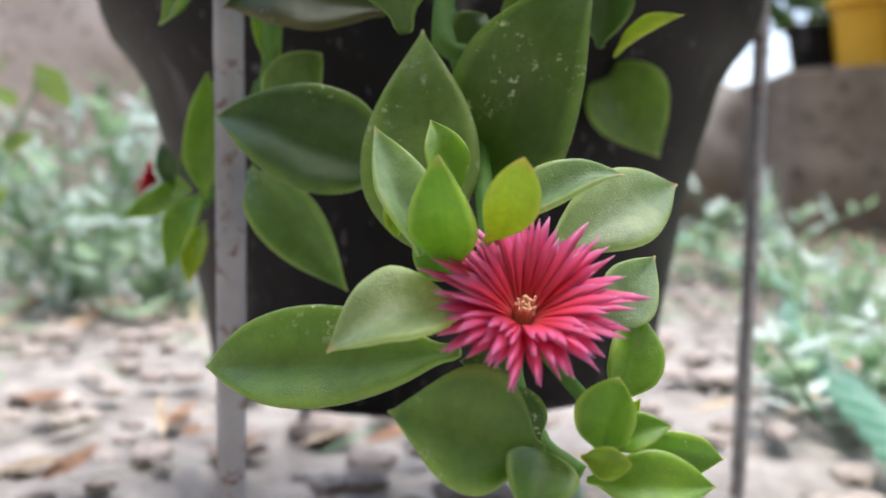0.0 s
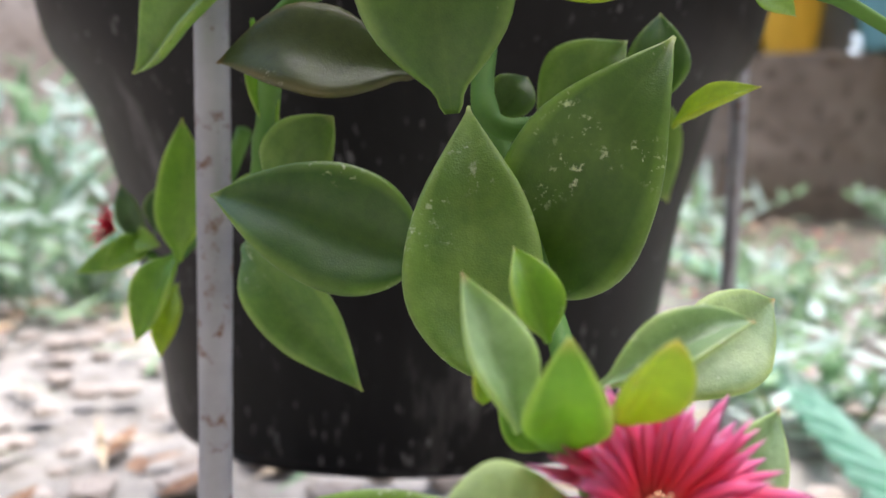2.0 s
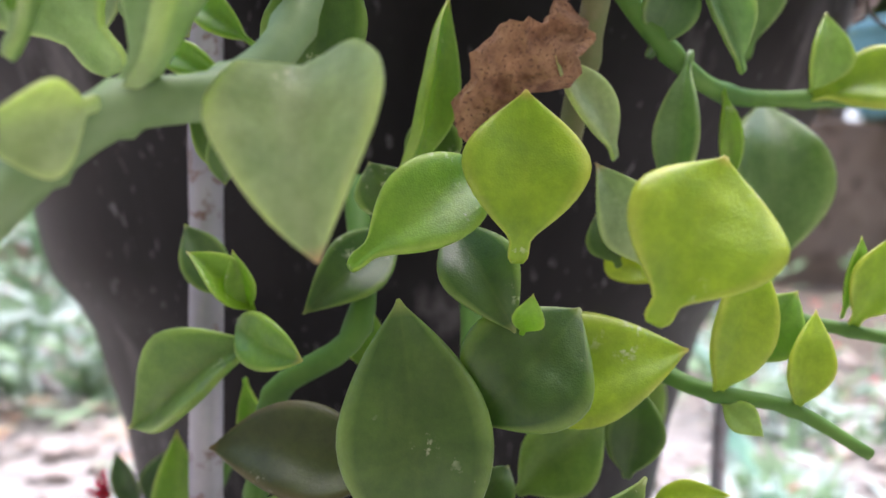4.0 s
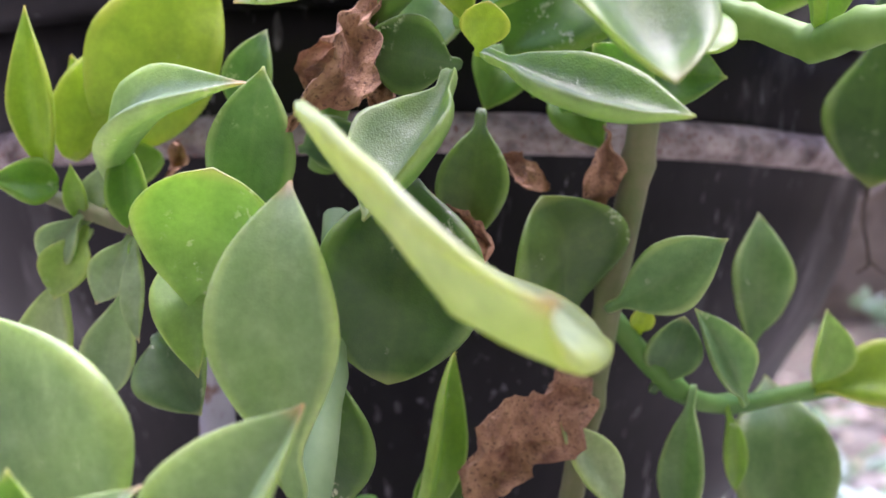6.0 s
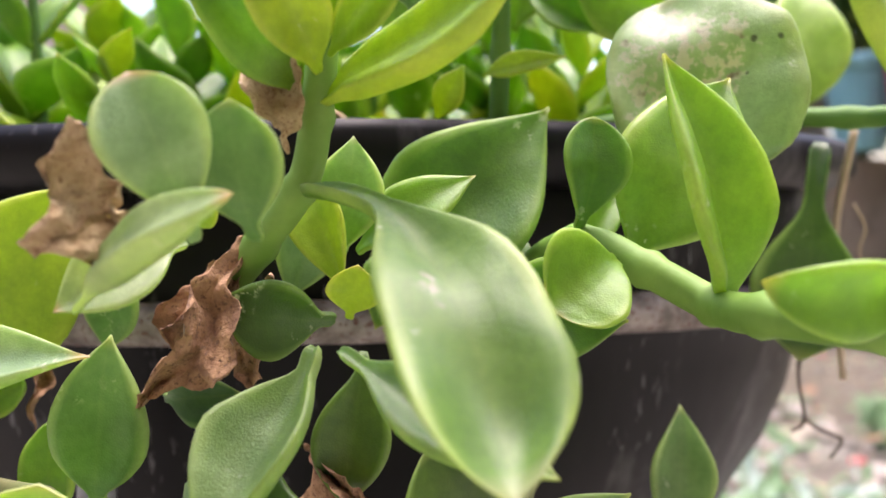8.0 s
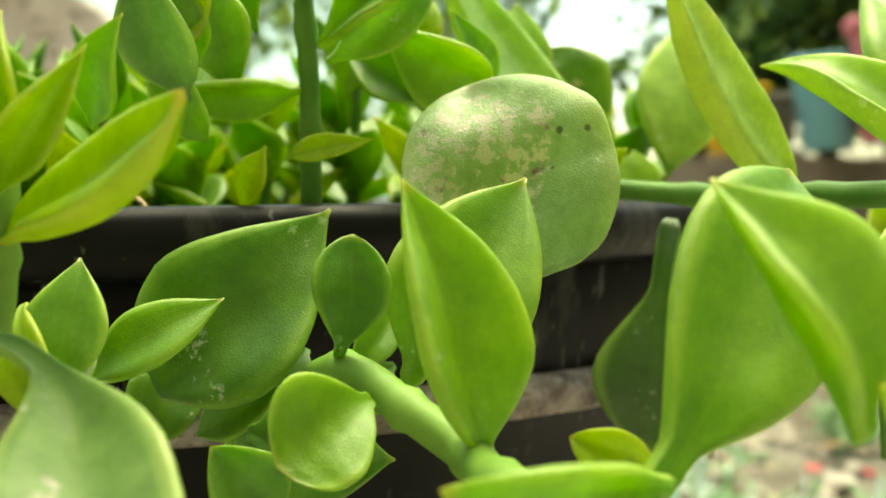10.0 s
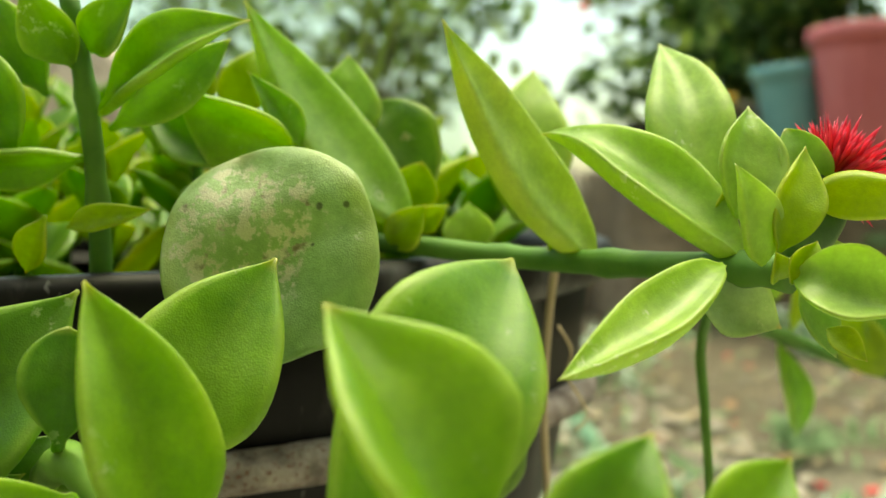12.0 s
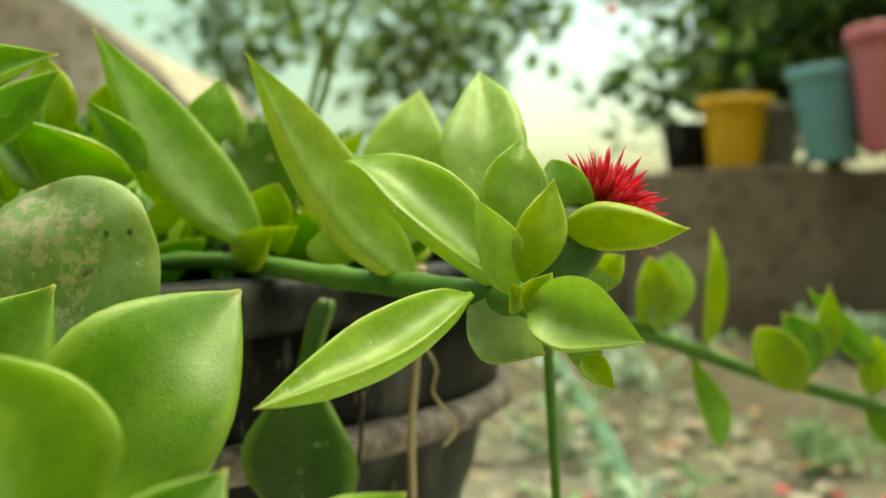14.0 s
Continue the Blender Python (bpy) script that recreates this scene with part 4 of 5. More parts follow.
leaf(crest, (7.2, -151.1, 209.9), (6.1, -154.5, 220.3), 7.5, (-0.11, -0.93, -0.34), "m", fold=0.15, blunt=0.4, neck=0.2, vee=0.75, thick=0.125)
leaf(crest, (-7.1, -149.6, 204.6), (7.2, -160.7, 213.1), 4.2, (-0.69, -0.50, 0.52), "b", fold=0.25, bend=0.05, blunt=0.4, thick=0.17, neck=0.2, vee=0.75)
leaf(crest, (-0.1, -143.1, 209.6), (-9.0, -149.5, 204.6), 6.5, (0.34, -0.82, 0.45), "b", fold=0.25, bend=0.05, neck=0.2, vee=0.75, thick=0.125)
dry(crest, (-4.4, -152.2, 206.1), (-4.9, -154.4, 216.0), 9.0, (0.03, -0.97, -0.22), crumple=0.9, fold=0.1, mat=DRYPALE, label="papery beige dead leaf")
dry(crest, (9.7, -141.8, 216.5), (5.3, -144.5, 227.4), 3.5, (0.07, -0.97, -0.21), mat=DRYPALE, label="papery beige dead leaf", crumple=0.5)
leaf(crest, (11.1, -141.6, 221.2), (27.8, -153.4, 231.2), 6.6, (-0.68, -0.61, 0.41), "y", fold=0.2, bend=-0.1, blunt=0.2, thick=0.16)
dry(crest, (4.5, -134.1, 209.2), (-5.8, -135.8, 191.6), 4.5, (0.01, -1.00, 0.09), fold=0.8, crumple=0.5)
dry(crest, (4.3, -132.9, 207.3), (-0.8, -133.1, 197.2), 2.8, (-0.03, -1.00, 0.04), fold=0.8, crumple=0.5)
dry(crest, (0.5, -130.3, 205.0), (-4.2, -130.4, 196.9), 2.9, (-0.58, -0.74, 0.35), fold=0.8, crumple=0.5)
dry(crest, (8.3, -127.9, 188.1), (14.5, -131.7, 177.1), 2.9, (-0.15, -0.96, 0.25), fold=0.8, crumple=0.5)

dry(crest, (-23.5, -113.7, 195.2), (-24.9, -114.1, 185.8), 2.4, (-0.03, -1.00, 0.04), fold=0.8, crumple=0.5)
dry(crest, (2.9, -130.3, 205.6), (1.4, -129.5, 192.0), 3.5, (-0.04, -1.00, -0.06), fold=0.7, crumple=0.5)
dry(crest, (8.1, -123.4, 185.0), (13.1, -125.3, 174.8), 4.7, (-0.08, -0.99, 0.14), crumple=0.5)

dry(crest, (16.9, -123.4, 191.6), (21.9, -125.0, 187.7), 3.8, (-0.12, -0.98, 0.16), fold=0.6, crumple=0.5)
dry(crest, (28.4, -123.6, 195.4), (27.4, -122.7, 182.6), 4.1, (-0.01, -1.00, -0.04), crumple=0.35)
leaf(crest, (14.1, -127.6, 197.6), (11.9, -128.2, 181.8), 8.0, (-0.03, -1.00, 0.04), "e", neck=0.2, vee=0.75, thick=0.125)
leaf(crest, (24.9, -121.5, 172.7), (20.6, -127.4, 187.8), 14.7, (0.19, -0.93, 0.32), "e", blunt=0.5, neck=0.2, vee=0.75, thick=0.125)
leaf(crest, (11.6, -130.5, 205.8), (13.5, -130.0, 219.3), 7.5, (-0.03, -1.00, 0.04), "p", neck=0.2, vee=0.75, thick=0.125)
leaf(crest, (13.3, -135.9, 202.0), (14.2, -138.3, 207.1), 5.1, (-0.11, -0.90, -0.41), "y", blunt=0.5, neck=0.2, vee=0.75, thick=0.125)

leaf(crest, (9.1, -131.6, 215.4), (12.6, -135.6, 204.7), 5.7, (-0.29, -0.92, 0.25), "y", fold=0.3)
leaf(crest, (11.4, -144.3, 223.5), (5.9, -151.2, 236.4), 6.3, (0.31, -0.89, -0.34), "y", fold=0.2, thick=0.15)
leaf(crest, (12.3, -144.3, 225.0), (19.8, -148.0, 235.1), 3.9, (0.06, -0.92, -0.38), "y", fold=0.4, thick=0.15)
leaf(crest, (11.8, -142.8, 226.8), (13.0, -143.6, 238.1), 3.9, (-0.06, -1.00, -0.06), "y", fold=0.4, thick=0.15)
leaf(crest, (11.9, -144.2, 226.2), (10.5, -146.2, 235.4), 2.9, (-0.01, -0.98, -0.22), "y", fold=0.4, thick=0.15)
leaf(crest, (9.8, -141.7, 222.3), (0.9, -149.8, 233.3), 5.9, (0.31, -0.87, -0.39), "g")
leaf(crest, (15.2, -131.1, 230.6), (19.9, -137.4, 239.0), 4.7, (-0.33, -0.84, -0.44), "g")
leaf(crest, (1.1, -141.2, 210.7), (3.0, -144.4, 214.5), 2.6, (-0.33, -0.80, -0.50), "y")
spill = thing("succulent_shoot", "stout stem spilling over the rim with upright folded leaves", "succulent", "trailing shoots")
stem(spill, 1.60, 1.88, (30.1, -116.9, 203.9), (36.1, -128.0, 208.6), (41.8, -133.6, 206.0), (47.0, -137.9, 202.9), (48.5, -145.8, 202.9), (55.5, -153.9, 202.6), (63.1, -158.9, 202.6), mat=STEMYOUNG)
leaf(spill, (17.6, -119.6, 204.8), (34.9, -118.1, 222.9), 16.7, (-0.19, -0.97, 0.16), "f", fold=0.12, bend=0.05, sway=0.02, neck=0.02, stalk=0.1)
leaf(spill, (13.6, -128.3, 207.8), (25.7, -128.4, 215.2), 6.3, (-0.26, -0.88, 0.41), "g", fold=0.15)
leaf(spill, (35.9, -129.2, 209.9), (37.5, -130.0, 221.0), 7.0, (0.12, -0.99, -0.08), "f", fold=0.25, blunt=0.6, thick=0.13, neck=0.15)
leaf(spill, (47.4, -137.3, 202.1), (41.8, -139.7, 225.7), 10.4, (0.56, -0.82, 0.05), "g", fold=0.35, bend=0.05)

leaf(spill, (42.0, -123.9, 206.3), (54.1, -120.1, 226.1), 14.8, (0.02, -0.97, 0.23), "g", fold=0.15)
leaf(spill, (56.0, -117.9, 215.8), (48.8, -108.6, 236.3), 23.5, (-0.18, -0.92, 0.35), "s", fold=0.02, blunt=0.85, stalk=0.5, neck=-0.05, wave=0.14, thick=0.06, label="old pale leaf with pitted white scars")
leaf(spill, (38.7, -133.4, 206.9), (31.3, -139.8, 203.0), 9.7, (0.45, -0.71, 0.54), "g", fold=0.2, blunt=0.8)
leaf(spill, (27.2, -126.6, 202.3), (40.8, -129.9, 200.6), 10.5, (-0.25, -0.96, 0.15), "f")
leaf(spill, (68.2, -160.8, 209.4), (60.6, -156.3, 225.1), 13.1, (0.58, -0.65, 0.49), "g", fold=0.3, bend=0.04)
leaf(spill, (57.7, -150.3, 203.1), (75.7, -133.1, 226.1), 15.4, (0.31, -0.86, 0.40), "g", fold=0.12, neck=0.18)
leaf(spill, (59.0, -153.7, 205.0), (43.4, -159.3, 207.0), 6.3, (0.28, -0.90, -0.33), "g", fold=0.15, blunt=0.6)
leaf(spill, (61.0, -144.8, 203.1), (54.0, -144.3, 206.0), 4.0, (-0.05, -1.00, 0.05), "y", blunt=0.5)
leaf(spill, (73.4, -163.6, 208.4), (79.5, -160.3, 217.6), 7.1, (-0.06, -0.93, 0.37), "g", fold=0.2)
leaf(spill, (82.6, -157.9, 207.7), (90.5, -154.8, 214.1), 6.4, (0.06, -0.93, 0.37), "g", fold=0.2)
leaf(spill, (77.4, -160.8, 209.0), (68.1, -163.2, 213.4), 5.4, (-0.26, -0.50, -0.83), "y", fold=0.2)
leaf(spill, (32.0, -116.7, 208.7), (27.7, -120.2, 201.1), 6.3, (0.12, -0.93, 0.35), "f")
leaf(spill, (36.4, -123.5, 207.2), (42.5, -120.2, 214.1), 4.0, (0.17, -0.94, 0.30), "g")
leaf(spill, (41.0, -108.2, 205.2), (34.1, -111.3, 201.2), 6.7, (0.27, -0.93, 0.25), "f")
leaf(spill, (18.8, -113.4, 207.2), (14.8, -116.9, 198.5), 7.9, (0.08, -0.94, 0.34), "f")
leaf(spill, (10.3, -119.1, 212.9), (6.3, -122.7, 202.5), 7.8, (0.04, -0.95, 0.31), "m")
leaf(spill, (24.3, -110.6, 202.9), (30.0, -114.7, 193.9), 7.6, (-0.21, -0.93, 0.29), "f")
leaf(spill, (31.7, -104.7, 199.5), (25.9, -104.1, 205.5), 6.4, (-0.05, -1.00, 0.05), "f")
leaf(spill, (79.8, -87.0, 220.7), (73.8, -91.0, 189.8), 16.0, (-0.19, -0.96, 0.19), "e", fold=0.12, bend=0.04, neck=0.45, stalk=0.2, blunt=0.1)
leaf(spill, (20.7, -117.6, 200.3), (30.2, -121.8, 206.1), 4.8, (0.15, -0.92, 0.35), "f", fold=0.2)
leaf(spill, (30.8, -131.4, 196.7), (25.2, -134.7, 203.4), 6.8, (-0.24, -0.87, 0.45), "f", fold=0.2, blunt=0.3)
leaf(spill, (24.5, -116.1, 198.5), (29.4, -118.1, 202.9), 6.5, (0.07, -0.96, 0.25), "f", fold=0.2)
rosette = thing("succulent_shoot", "long stem ending in a rosette with a red flower", "succulent", "trailing shoots")
stem(rosette, 1.17, 1.75, (41.7, -67.8, 224.1), (55.8, -74.6, 225.8), (68.0, -81.4, 225.5), (80.9, -91.6, 224.1), (91.5, -104.9, 223.8), (100.6, -122.7, 224.1), (103.5, -126.7, 223.6))
leaf(rosette, (91.4, -97.8, 222.9), (71.4, -107.7, 251.0), 8.8, (0.55, -0.83, 0.10), "n", fold=0.16, bend=-0.05, neck=0.04, thick=0.16, vee=1.1, label="long leaf with a bitten brown notch")
leaf(rosette, (69.0, -81.4, 227.0), (47.1, -85.9, 258.2), 11.0, (0.47, -0.86, 0.21), "p", fold=0.16, bend=-0.05, neck=0.04, thick=0.16, vee=1.1)
leaf(rosette, (100.3, -122.7, 224.7), (83.4, -107.3, 238.9), 7.9, (-0.04, -0.70, 0.71), "p", fold=0.34, bend=0.05, neck=0.04, thick=0.16, vee=1.1)
leaf(rosette, (101.2, -113.4, 228.0), (99.7, -97.4, 250.4), 9.9, (-0.15, -0.81, 0.57), "p", fold=0.22, blunt=-0.3, vee=0.6, neck=0.04, thick=0.16)
leaf(rosette, (87.7, -55.8, 228.2), (92.2, -48.2, 254.3), 15.4, (0.01, -0.96, 0.28), "p", fold=0.1, neck=0.04, thick=0.16, vee=1.1)
leaf(rosette, (100.2, -121.2, 229.0), (102.8, -117.5, 240.6), 6.8, (0.03, -0.95, 0.30), "p", fold=0.3, neck=0.04, thick=0.16, vee=1.1)
leaf(rosette, (101.5, -127.8, 226.0), (104.9, -126.2, 235.9), 4.9, (0.01, -0.99, 0.16), "y", fold=0.2, neck=0.04, thick=0.16, vee=1.1)
leaf(rosette, (99.3, -117.9, 228.8), (99.7, -121.0, 233.3), 1.8, (-0.09, -0.83, -0.56), "y", neck=0.04, thick=0.16, vee=1.1)
leaf(rosette, (108.4, -121.3, 230.0), (105.0, -120.9, 237.9), 5.2, (-0.03, -1.00, 0.04), "p", blunt=0.5, neck=0.04, thick=0.16, vee=1.1)
leaf(rosette, (105.7, -123.8, 231.2), (117.7, -128.0, 231.0), 5.0, (-0.33, -0.94, -0.12), "y", fold=-0.1, thick=0.22, neck=0.04, vee=1.1)
leaf(rosette, (103.5, -124.7, 224.6), (109.9, -121.2, 234.0), 7.1, (0.12, -0.95, 0.27), "d", fold=-0.2, thick=0.25, blunt=0.6, neck=0.04, vee=1.1)
leaf(rosette, (101.8, -129.9, 223.7), (111.3, -136.1, 221.1), 6.8, (-0.41, -0.81, 0.42), "p", fold=0.34, neck=0.04, thick=0.16, vee=1.1)
leaf(rosette, (96.7, -126.5, 224.7), (78.1, -141.3, 216.9), 5.5, (0.18, -0.63, 0.76), "p", fold=0.34, bend=-0.05, neck=0.04, thick=0.16, vee=1.1)
leaf(rosette, (96.7, -120.1, 222.8), (104.4, -121.8, 217.9), 7.2, (-0.14, -0.98, 0.12), "b", fold=0.2, neck=0.04, thick=0.16, vee=1.1)
leaf(rosette, (101.4, -130.6, 223.3), (104.0, -130.5, 227.1), 3.4, (-0.03, -1.00, 0.04), "y", fold=0.3, neck=0.04, thick=0.16, vee=1.1)
leaf(rosette, (100.5, -126.6, 224.7), (96.8, -129.3, 234.3), 4.6, (0.28, -0.95, -0.16), "p", fold=0.12, neck=0.04, thick=0.16, vee=1.1)
leaf(rosette, (101.5, -127.9, 223.5), (100.2, -130.4, 226.2), 2.7, (0.27, -0.77, -0.58), "y", fold=0.3, neck=0.04, thick=0.16, vee=1.1)
leaf(rosette, (88.5, -95.1, 223.6), (85.4, -97.4, 228.2), 4.4, (0.22, -0.92, -0.32), "y", fold=0.3, neck=0.04, thick=0.16, vee=1.1)
leaf(rosette, (66.3, -81.4, 225.4), (71.0, -84.5, 231.0), 5.6, (-0.29, -0.92, -0.27), "y", fold=0.3, neck=0.04, thick=0.16, vee=1.1)
leaf(rosette, (106.5, -121.6, 221.9), (110.1, -122.1, 214.9), 3.5, (-0.03, -1.00, 0.04), "p", fold=0.2, neck=0.04, thick=0.16, vee=1.1)
leaf(rosette, (107.6, -125.1, 218.3), (110.5, -127.3, 215.3), 2.8, (-0.31, -0.89, 0.34), "y", neck=0.04, thick=0.16, vee=1.1)
leaf(rosette, (105.7, -121.5, 225.4), (112.3, -121.6, 225.3), 3.5, (-0.03, -1.00, 0.04), "p", neck=0.04, thick=0.16, vee=1.1)
leaf(rosette, (113.0, -102.2, 223.7), (116.9, -102.2, 227.1), 4.2, (-0.03, -1.00, 0.04), "y", neck=0.04, thick=0.16, vee=1.1)
flower(rosette, (109.5, -120.0, 232.0), (0.78, 0.2, 0.55), 6.5, 230, 0.62, PETALRED, label="half-open red flower turned away")
trail = thing("succulent_shoot", "thin trailing shoot with small yellow-green leaves beyond the pot", "succulent", "trailing shoots")
stem(trail, 1.56, 1.32, (122.7, -37.8, 214.1), (137.6, -25.5, 206.7), (151.0, -19.6, 201.4), (167.7, -13.8, 194.8), (183.9, -11.2, 189.9), (203.0, -8.7, 183.9))
leaf(trail, (140.5, -25.6, 207.2), (143.1, -24.9, 223.0), 11.0, (-0.03, -1.00, 0.04), "p", blunt=0.5, neck=0.04, thick=0.13, vee=0.85)
leaf(trail, (137.6, -25.4, 207.8), (138.2, -28.1, 222.5), 9.8, (0.31, -0.93, -0.18), "y", blunt=0.5, neck=0.04, thick=0.13, vee=0.85)
leaf(trail, (152.0, -19.5, 202.9), (153.6, -18.4, 228.3), 4.8, (0.32, -0.95, 0.02), "y", neck=0.04, thick=0.13, vee=0.85)
leaf(trail, (149.6, -19.6, 200.8), (159.7, -5.3, 176.5), 6.2, (0.18, -0.88, -0.44), "g", bend=0.1, neck=0.04, thick=0.13, vee=0.85)
leaf(trail, (175.0, -14.1, 191.3), (165.6, -13.2, 205.7), 11.1, (-0.03, -1.00, 0.04), "y", fold=0.1, blunt=0.5, neck=0.04, thick=0.13, vee=0.85)
leaf(trail, (178.9, -10.8, 195.0), (171.0, -13.3, 208.7), 10.0, (0.08, -0.99, -0.13), "g", blunt=0.4, neck=0.04, thick=0.13, vee=0.85)
leaf(trail, (193.7, -7.9, 195.5), (177.7, -10.0, 213.6), 6.3, (0.06, -1.00, -0.06), "g", neck=0.04, thick=0.13, vee=0.85)
leaf(trail, (180.2, -10.7, 197.5), (181.6, -13.3, 214.7), 6.2, (-0.04, -0.99, -0.14), "y", neck=0.04, thick=0.13, vee=0.85)
leaf(trail, (192.9, -8.2, 189.1), (194.4, -7.6, 203.1), 8.9, (-0.03, -1.00, 0.04), "y", neck=0.04, thick=0.13, vee=0.85)
leaf(trail, (191.6, -8.3, 186.6), (200.3, -9.0, 176.3), 6.4, (-0.03, -1.00, 0.04), "g", neck=0.04, thick=0.13, vee=0.85)
inner = thing("succulent_shoot", "shoot standing in the pot with fresh green leaves", "succulent", "shoots in the pot")
stem(inner, 1.33, 1.13, (30.9, -96.5, 222.1), (31.2, -98.0, 232.4), (31.1, -100.7, 244.1), (30.2, -103.3, 255.2))
leaf(inner, (32.7, -100.9, 242.0), (50.9, -108.1, 251.4), 8.5, (-0.52, -0.73, 0.44), "g", fold=0.3)
leaf(inner, (30.4, -99.6, 237.6), (14.4, -101.2, 237.8), 5.9, (0.07, -0.79, -0.61), "g", fold=0.3, thick=0.12)
leaf(inner, (28.5, -101.2, 229.2), (38.9, -104.4, 231.2), 3.1, (-0.29, -0.96, 0.00), "y", thick=0.15)
leaf(inner, (30.2, -101.8, 247.2), (26.0, -106.3, 255.7), 6.2, (0.15, -0.90, -0.41), "g")
leaf(inner, (32.2, -101.8, 249.1), (38.3, -107.2, 254.2), 6.2, (-0.48, -0.83, -0.28), "g")
leaf(inner, (33.4, -99.7, 240.2), (47.5, -98.1, 251.0), 6.0, (0.33, -0.90, -0.29), "g")
leaf(inner, (46.5, -89.0, 236.3), (35.3, -87.9, 243.9), 7.2, (-0.06, -1.00, 0.05), "g", fold=0.3)
leaf(inner, (26.2, -101.0, 230.4), (22.5, -97.8, 223.7), 4.0, (-0.26, -0.92, -0.29), "y")
leaf(inner, (20.5, -107.2, 230.5), (15.3, -112.9, 239.8), 5.4, (0.20, -0.88, -0.43), "g")
leaf(inner, (19.5, -106.7, 239.1), (18.4, -112.7, 248.4), 5.3, (-0.01, -0.84, -0.54), "g")
leaf(inner, (17.0, -106.4, 241.0), (23.1, -113.0, 248.9), 5.4, (-0.41, -0.83, -0.38), "y")
leaf(inner, (19.3, -113.4, 234.5), (16.5, -119.1, 248.3), 7.5, (0.01, -0.93, -0.38), "m", fold=0.3)
leaf(inner, (22.8, -100.5, 236.4), (17.2, -99.4, 251.6), 8.2, (0.10, -0.99, 0.11), "g", fold=0.3)
leaf(inner, (24.5, -93.7, 245.1), (17.9, -92.6, 257.7), 7.4, (-0.06, -1.00, 0.05), "g", fold=0.2)
leaf(inner, (35.3, -81.7, 238.1), (39.9, -81.2, 253.5), 8.9, (-0.23, -0.97, 0.10), "g", fold=0.3)
leaf(inner, (39.6, -75.2, 241.7), (36.3, -74.3, 257.2), 8.7, (-0.06, -1.00, 0.05), "y", fold=0.2)
leaf(inner, (43.6, -68.9, 243.0), (47.3, -68.6, 254.9), 7.7, (-0.06, -1.00, 0.05), "y", fold=0.2)
leaf(inner, (53.6, -90.3, 237.5), (40.0, -96.1, 245.6), 9.8, (0.07, -0.86, -0.50), "g", fold=0.3, neck=0.04, thick=0.13, vee=0.85)
leaf(inner, (60.2, -67.6, 238.9), (60.7, -66.9, 254.2), 11.1, (-0.03, -1.00, 0.04), "p", neck=0.04, thick=0.13, vee=0.85)
leaf(inner, (72.5, -71.5, 232.1), (63.9, -67.4, 246.6), 13.7, (-0.12, -0.97, 0.20), "k", blunt=0.4, neck=0.04, thick=0.13, vee=0.85)
leaf(inner, (68.6, -74.7, 230.5), (71.1, -77.7, 237.1), 7.6, (-0.18, -0.92, -0.35), "y", blunt=0.4, neck=0.04, thick=0.13, vee=0.85)
leaf(inner, (54.6, -87.0, 239.1), (48.6, -92.9, 248.1), 4.5, (0.54, -0.82, -0.18), "g", neck=0.04, thick=0.13, vee=0.85)
leaf(inner, (78.1, -68.8, 223.5), (78.4, -68.4, 231.3), 8.0, (-0.03, -1.00, 0.04), "p", neck=0.04, thick=0.13, vee=0.85)
leaf(inner, (69.9, -78.1, 227.6), (74.5, -81.4, 230.8), 4.1, (-0.45, -0.86, -0.23), "y", neck=0.04, thick=0.13, vee=0.85)
# ---- small things ----
for x, y in ((-0.0210, -0.1044), (0.1005, 0.0510), (-0.0500, 0.1000)):
    part("leg", tube([(x, y, RING_Z), (x, y, 0.13), (x * 0.99 - 0.001, y * 0.99, 0.06), (x * 0.985 - 0.003, y * 0.985, -0.01)], 0.0024, 0.0024, 10, 8, 0.1), IRON, stand, "grey rod with rust specks")


# ---- flower pots on the ledge ----
def ledge_pot(x, y, z, r, h, mat, label, lean=0.0, ribs=0, flutes=0):
    ob = thing("flower_pot", label, "flower pot", "pots on the ledge", at=(x, y, z))
    prof = [(0.0, 0.0), (0.68 * r, 0.0), (0.70 * r, 0.004)]
    for k in range(1, 12):
        f = k / 12
        prof.append(((0.70 + 0.25 * f) * r * (1 + (0.03 if ribs and k % 2 else 0)), f * h * 0.86))
    prof += [(0.95 * r, 0.9 * h), (0.93 * r, 0.9 * h), (0.9 * r, 0.8 * h), (0.0, 0.8 * h)]
    part("body", lathe(prof, 120 if flutes else 40, flutes=flutes), mat, ob)
    part("rim", lathe([(0.94 * r, 0.86 * h), (1.06 * r, 0.865 * h), (1.1 * r, 0.92 * h), (1.09 * r, 0.99 * h), (1.06 * r, h), (0.97 * r, h), (0.93 * r, 0.97 * h), (0.94 * r, 0.86 * h)], 40), mat, ob)
    part("soil", lathe([(0.0, 0.84 * h), (0.93 * r, 0.84 * h), (0.93 * r, 0.86 * h), (0.0, 0.88 * h)], 24), SOIL, ob)
    ob.rotation_euler = (0, lean, 0)
    return ob


ledge_pot(0.668, 1.50, 0.278, 0.060, 0.142, YELLOW, "bright yellow plastic flower pot on the mud ledge")
ledge_pot(0.815, 1.43, 0.30, 0.058, 0.165, BLUE, "pale blue ribbed plastic flower pot on the ledge", -0.08, 1)
ledge_pot(0.892, 1.34, 0.31, 0.080, 0.205, PINK, "large dusty pink fluted plastic flower pot on the ledge", flutes=14)
ledge_pot(0.765, 1.57, 0.29, 0.055, 0.12, GREYPOT, "dull grey flower pot behind the yellow one")
ledge_pot(0.60, 1.56, 0.28, 0.05, 0.10, PLASTIC, "small black plastic flower pot on the ledge")

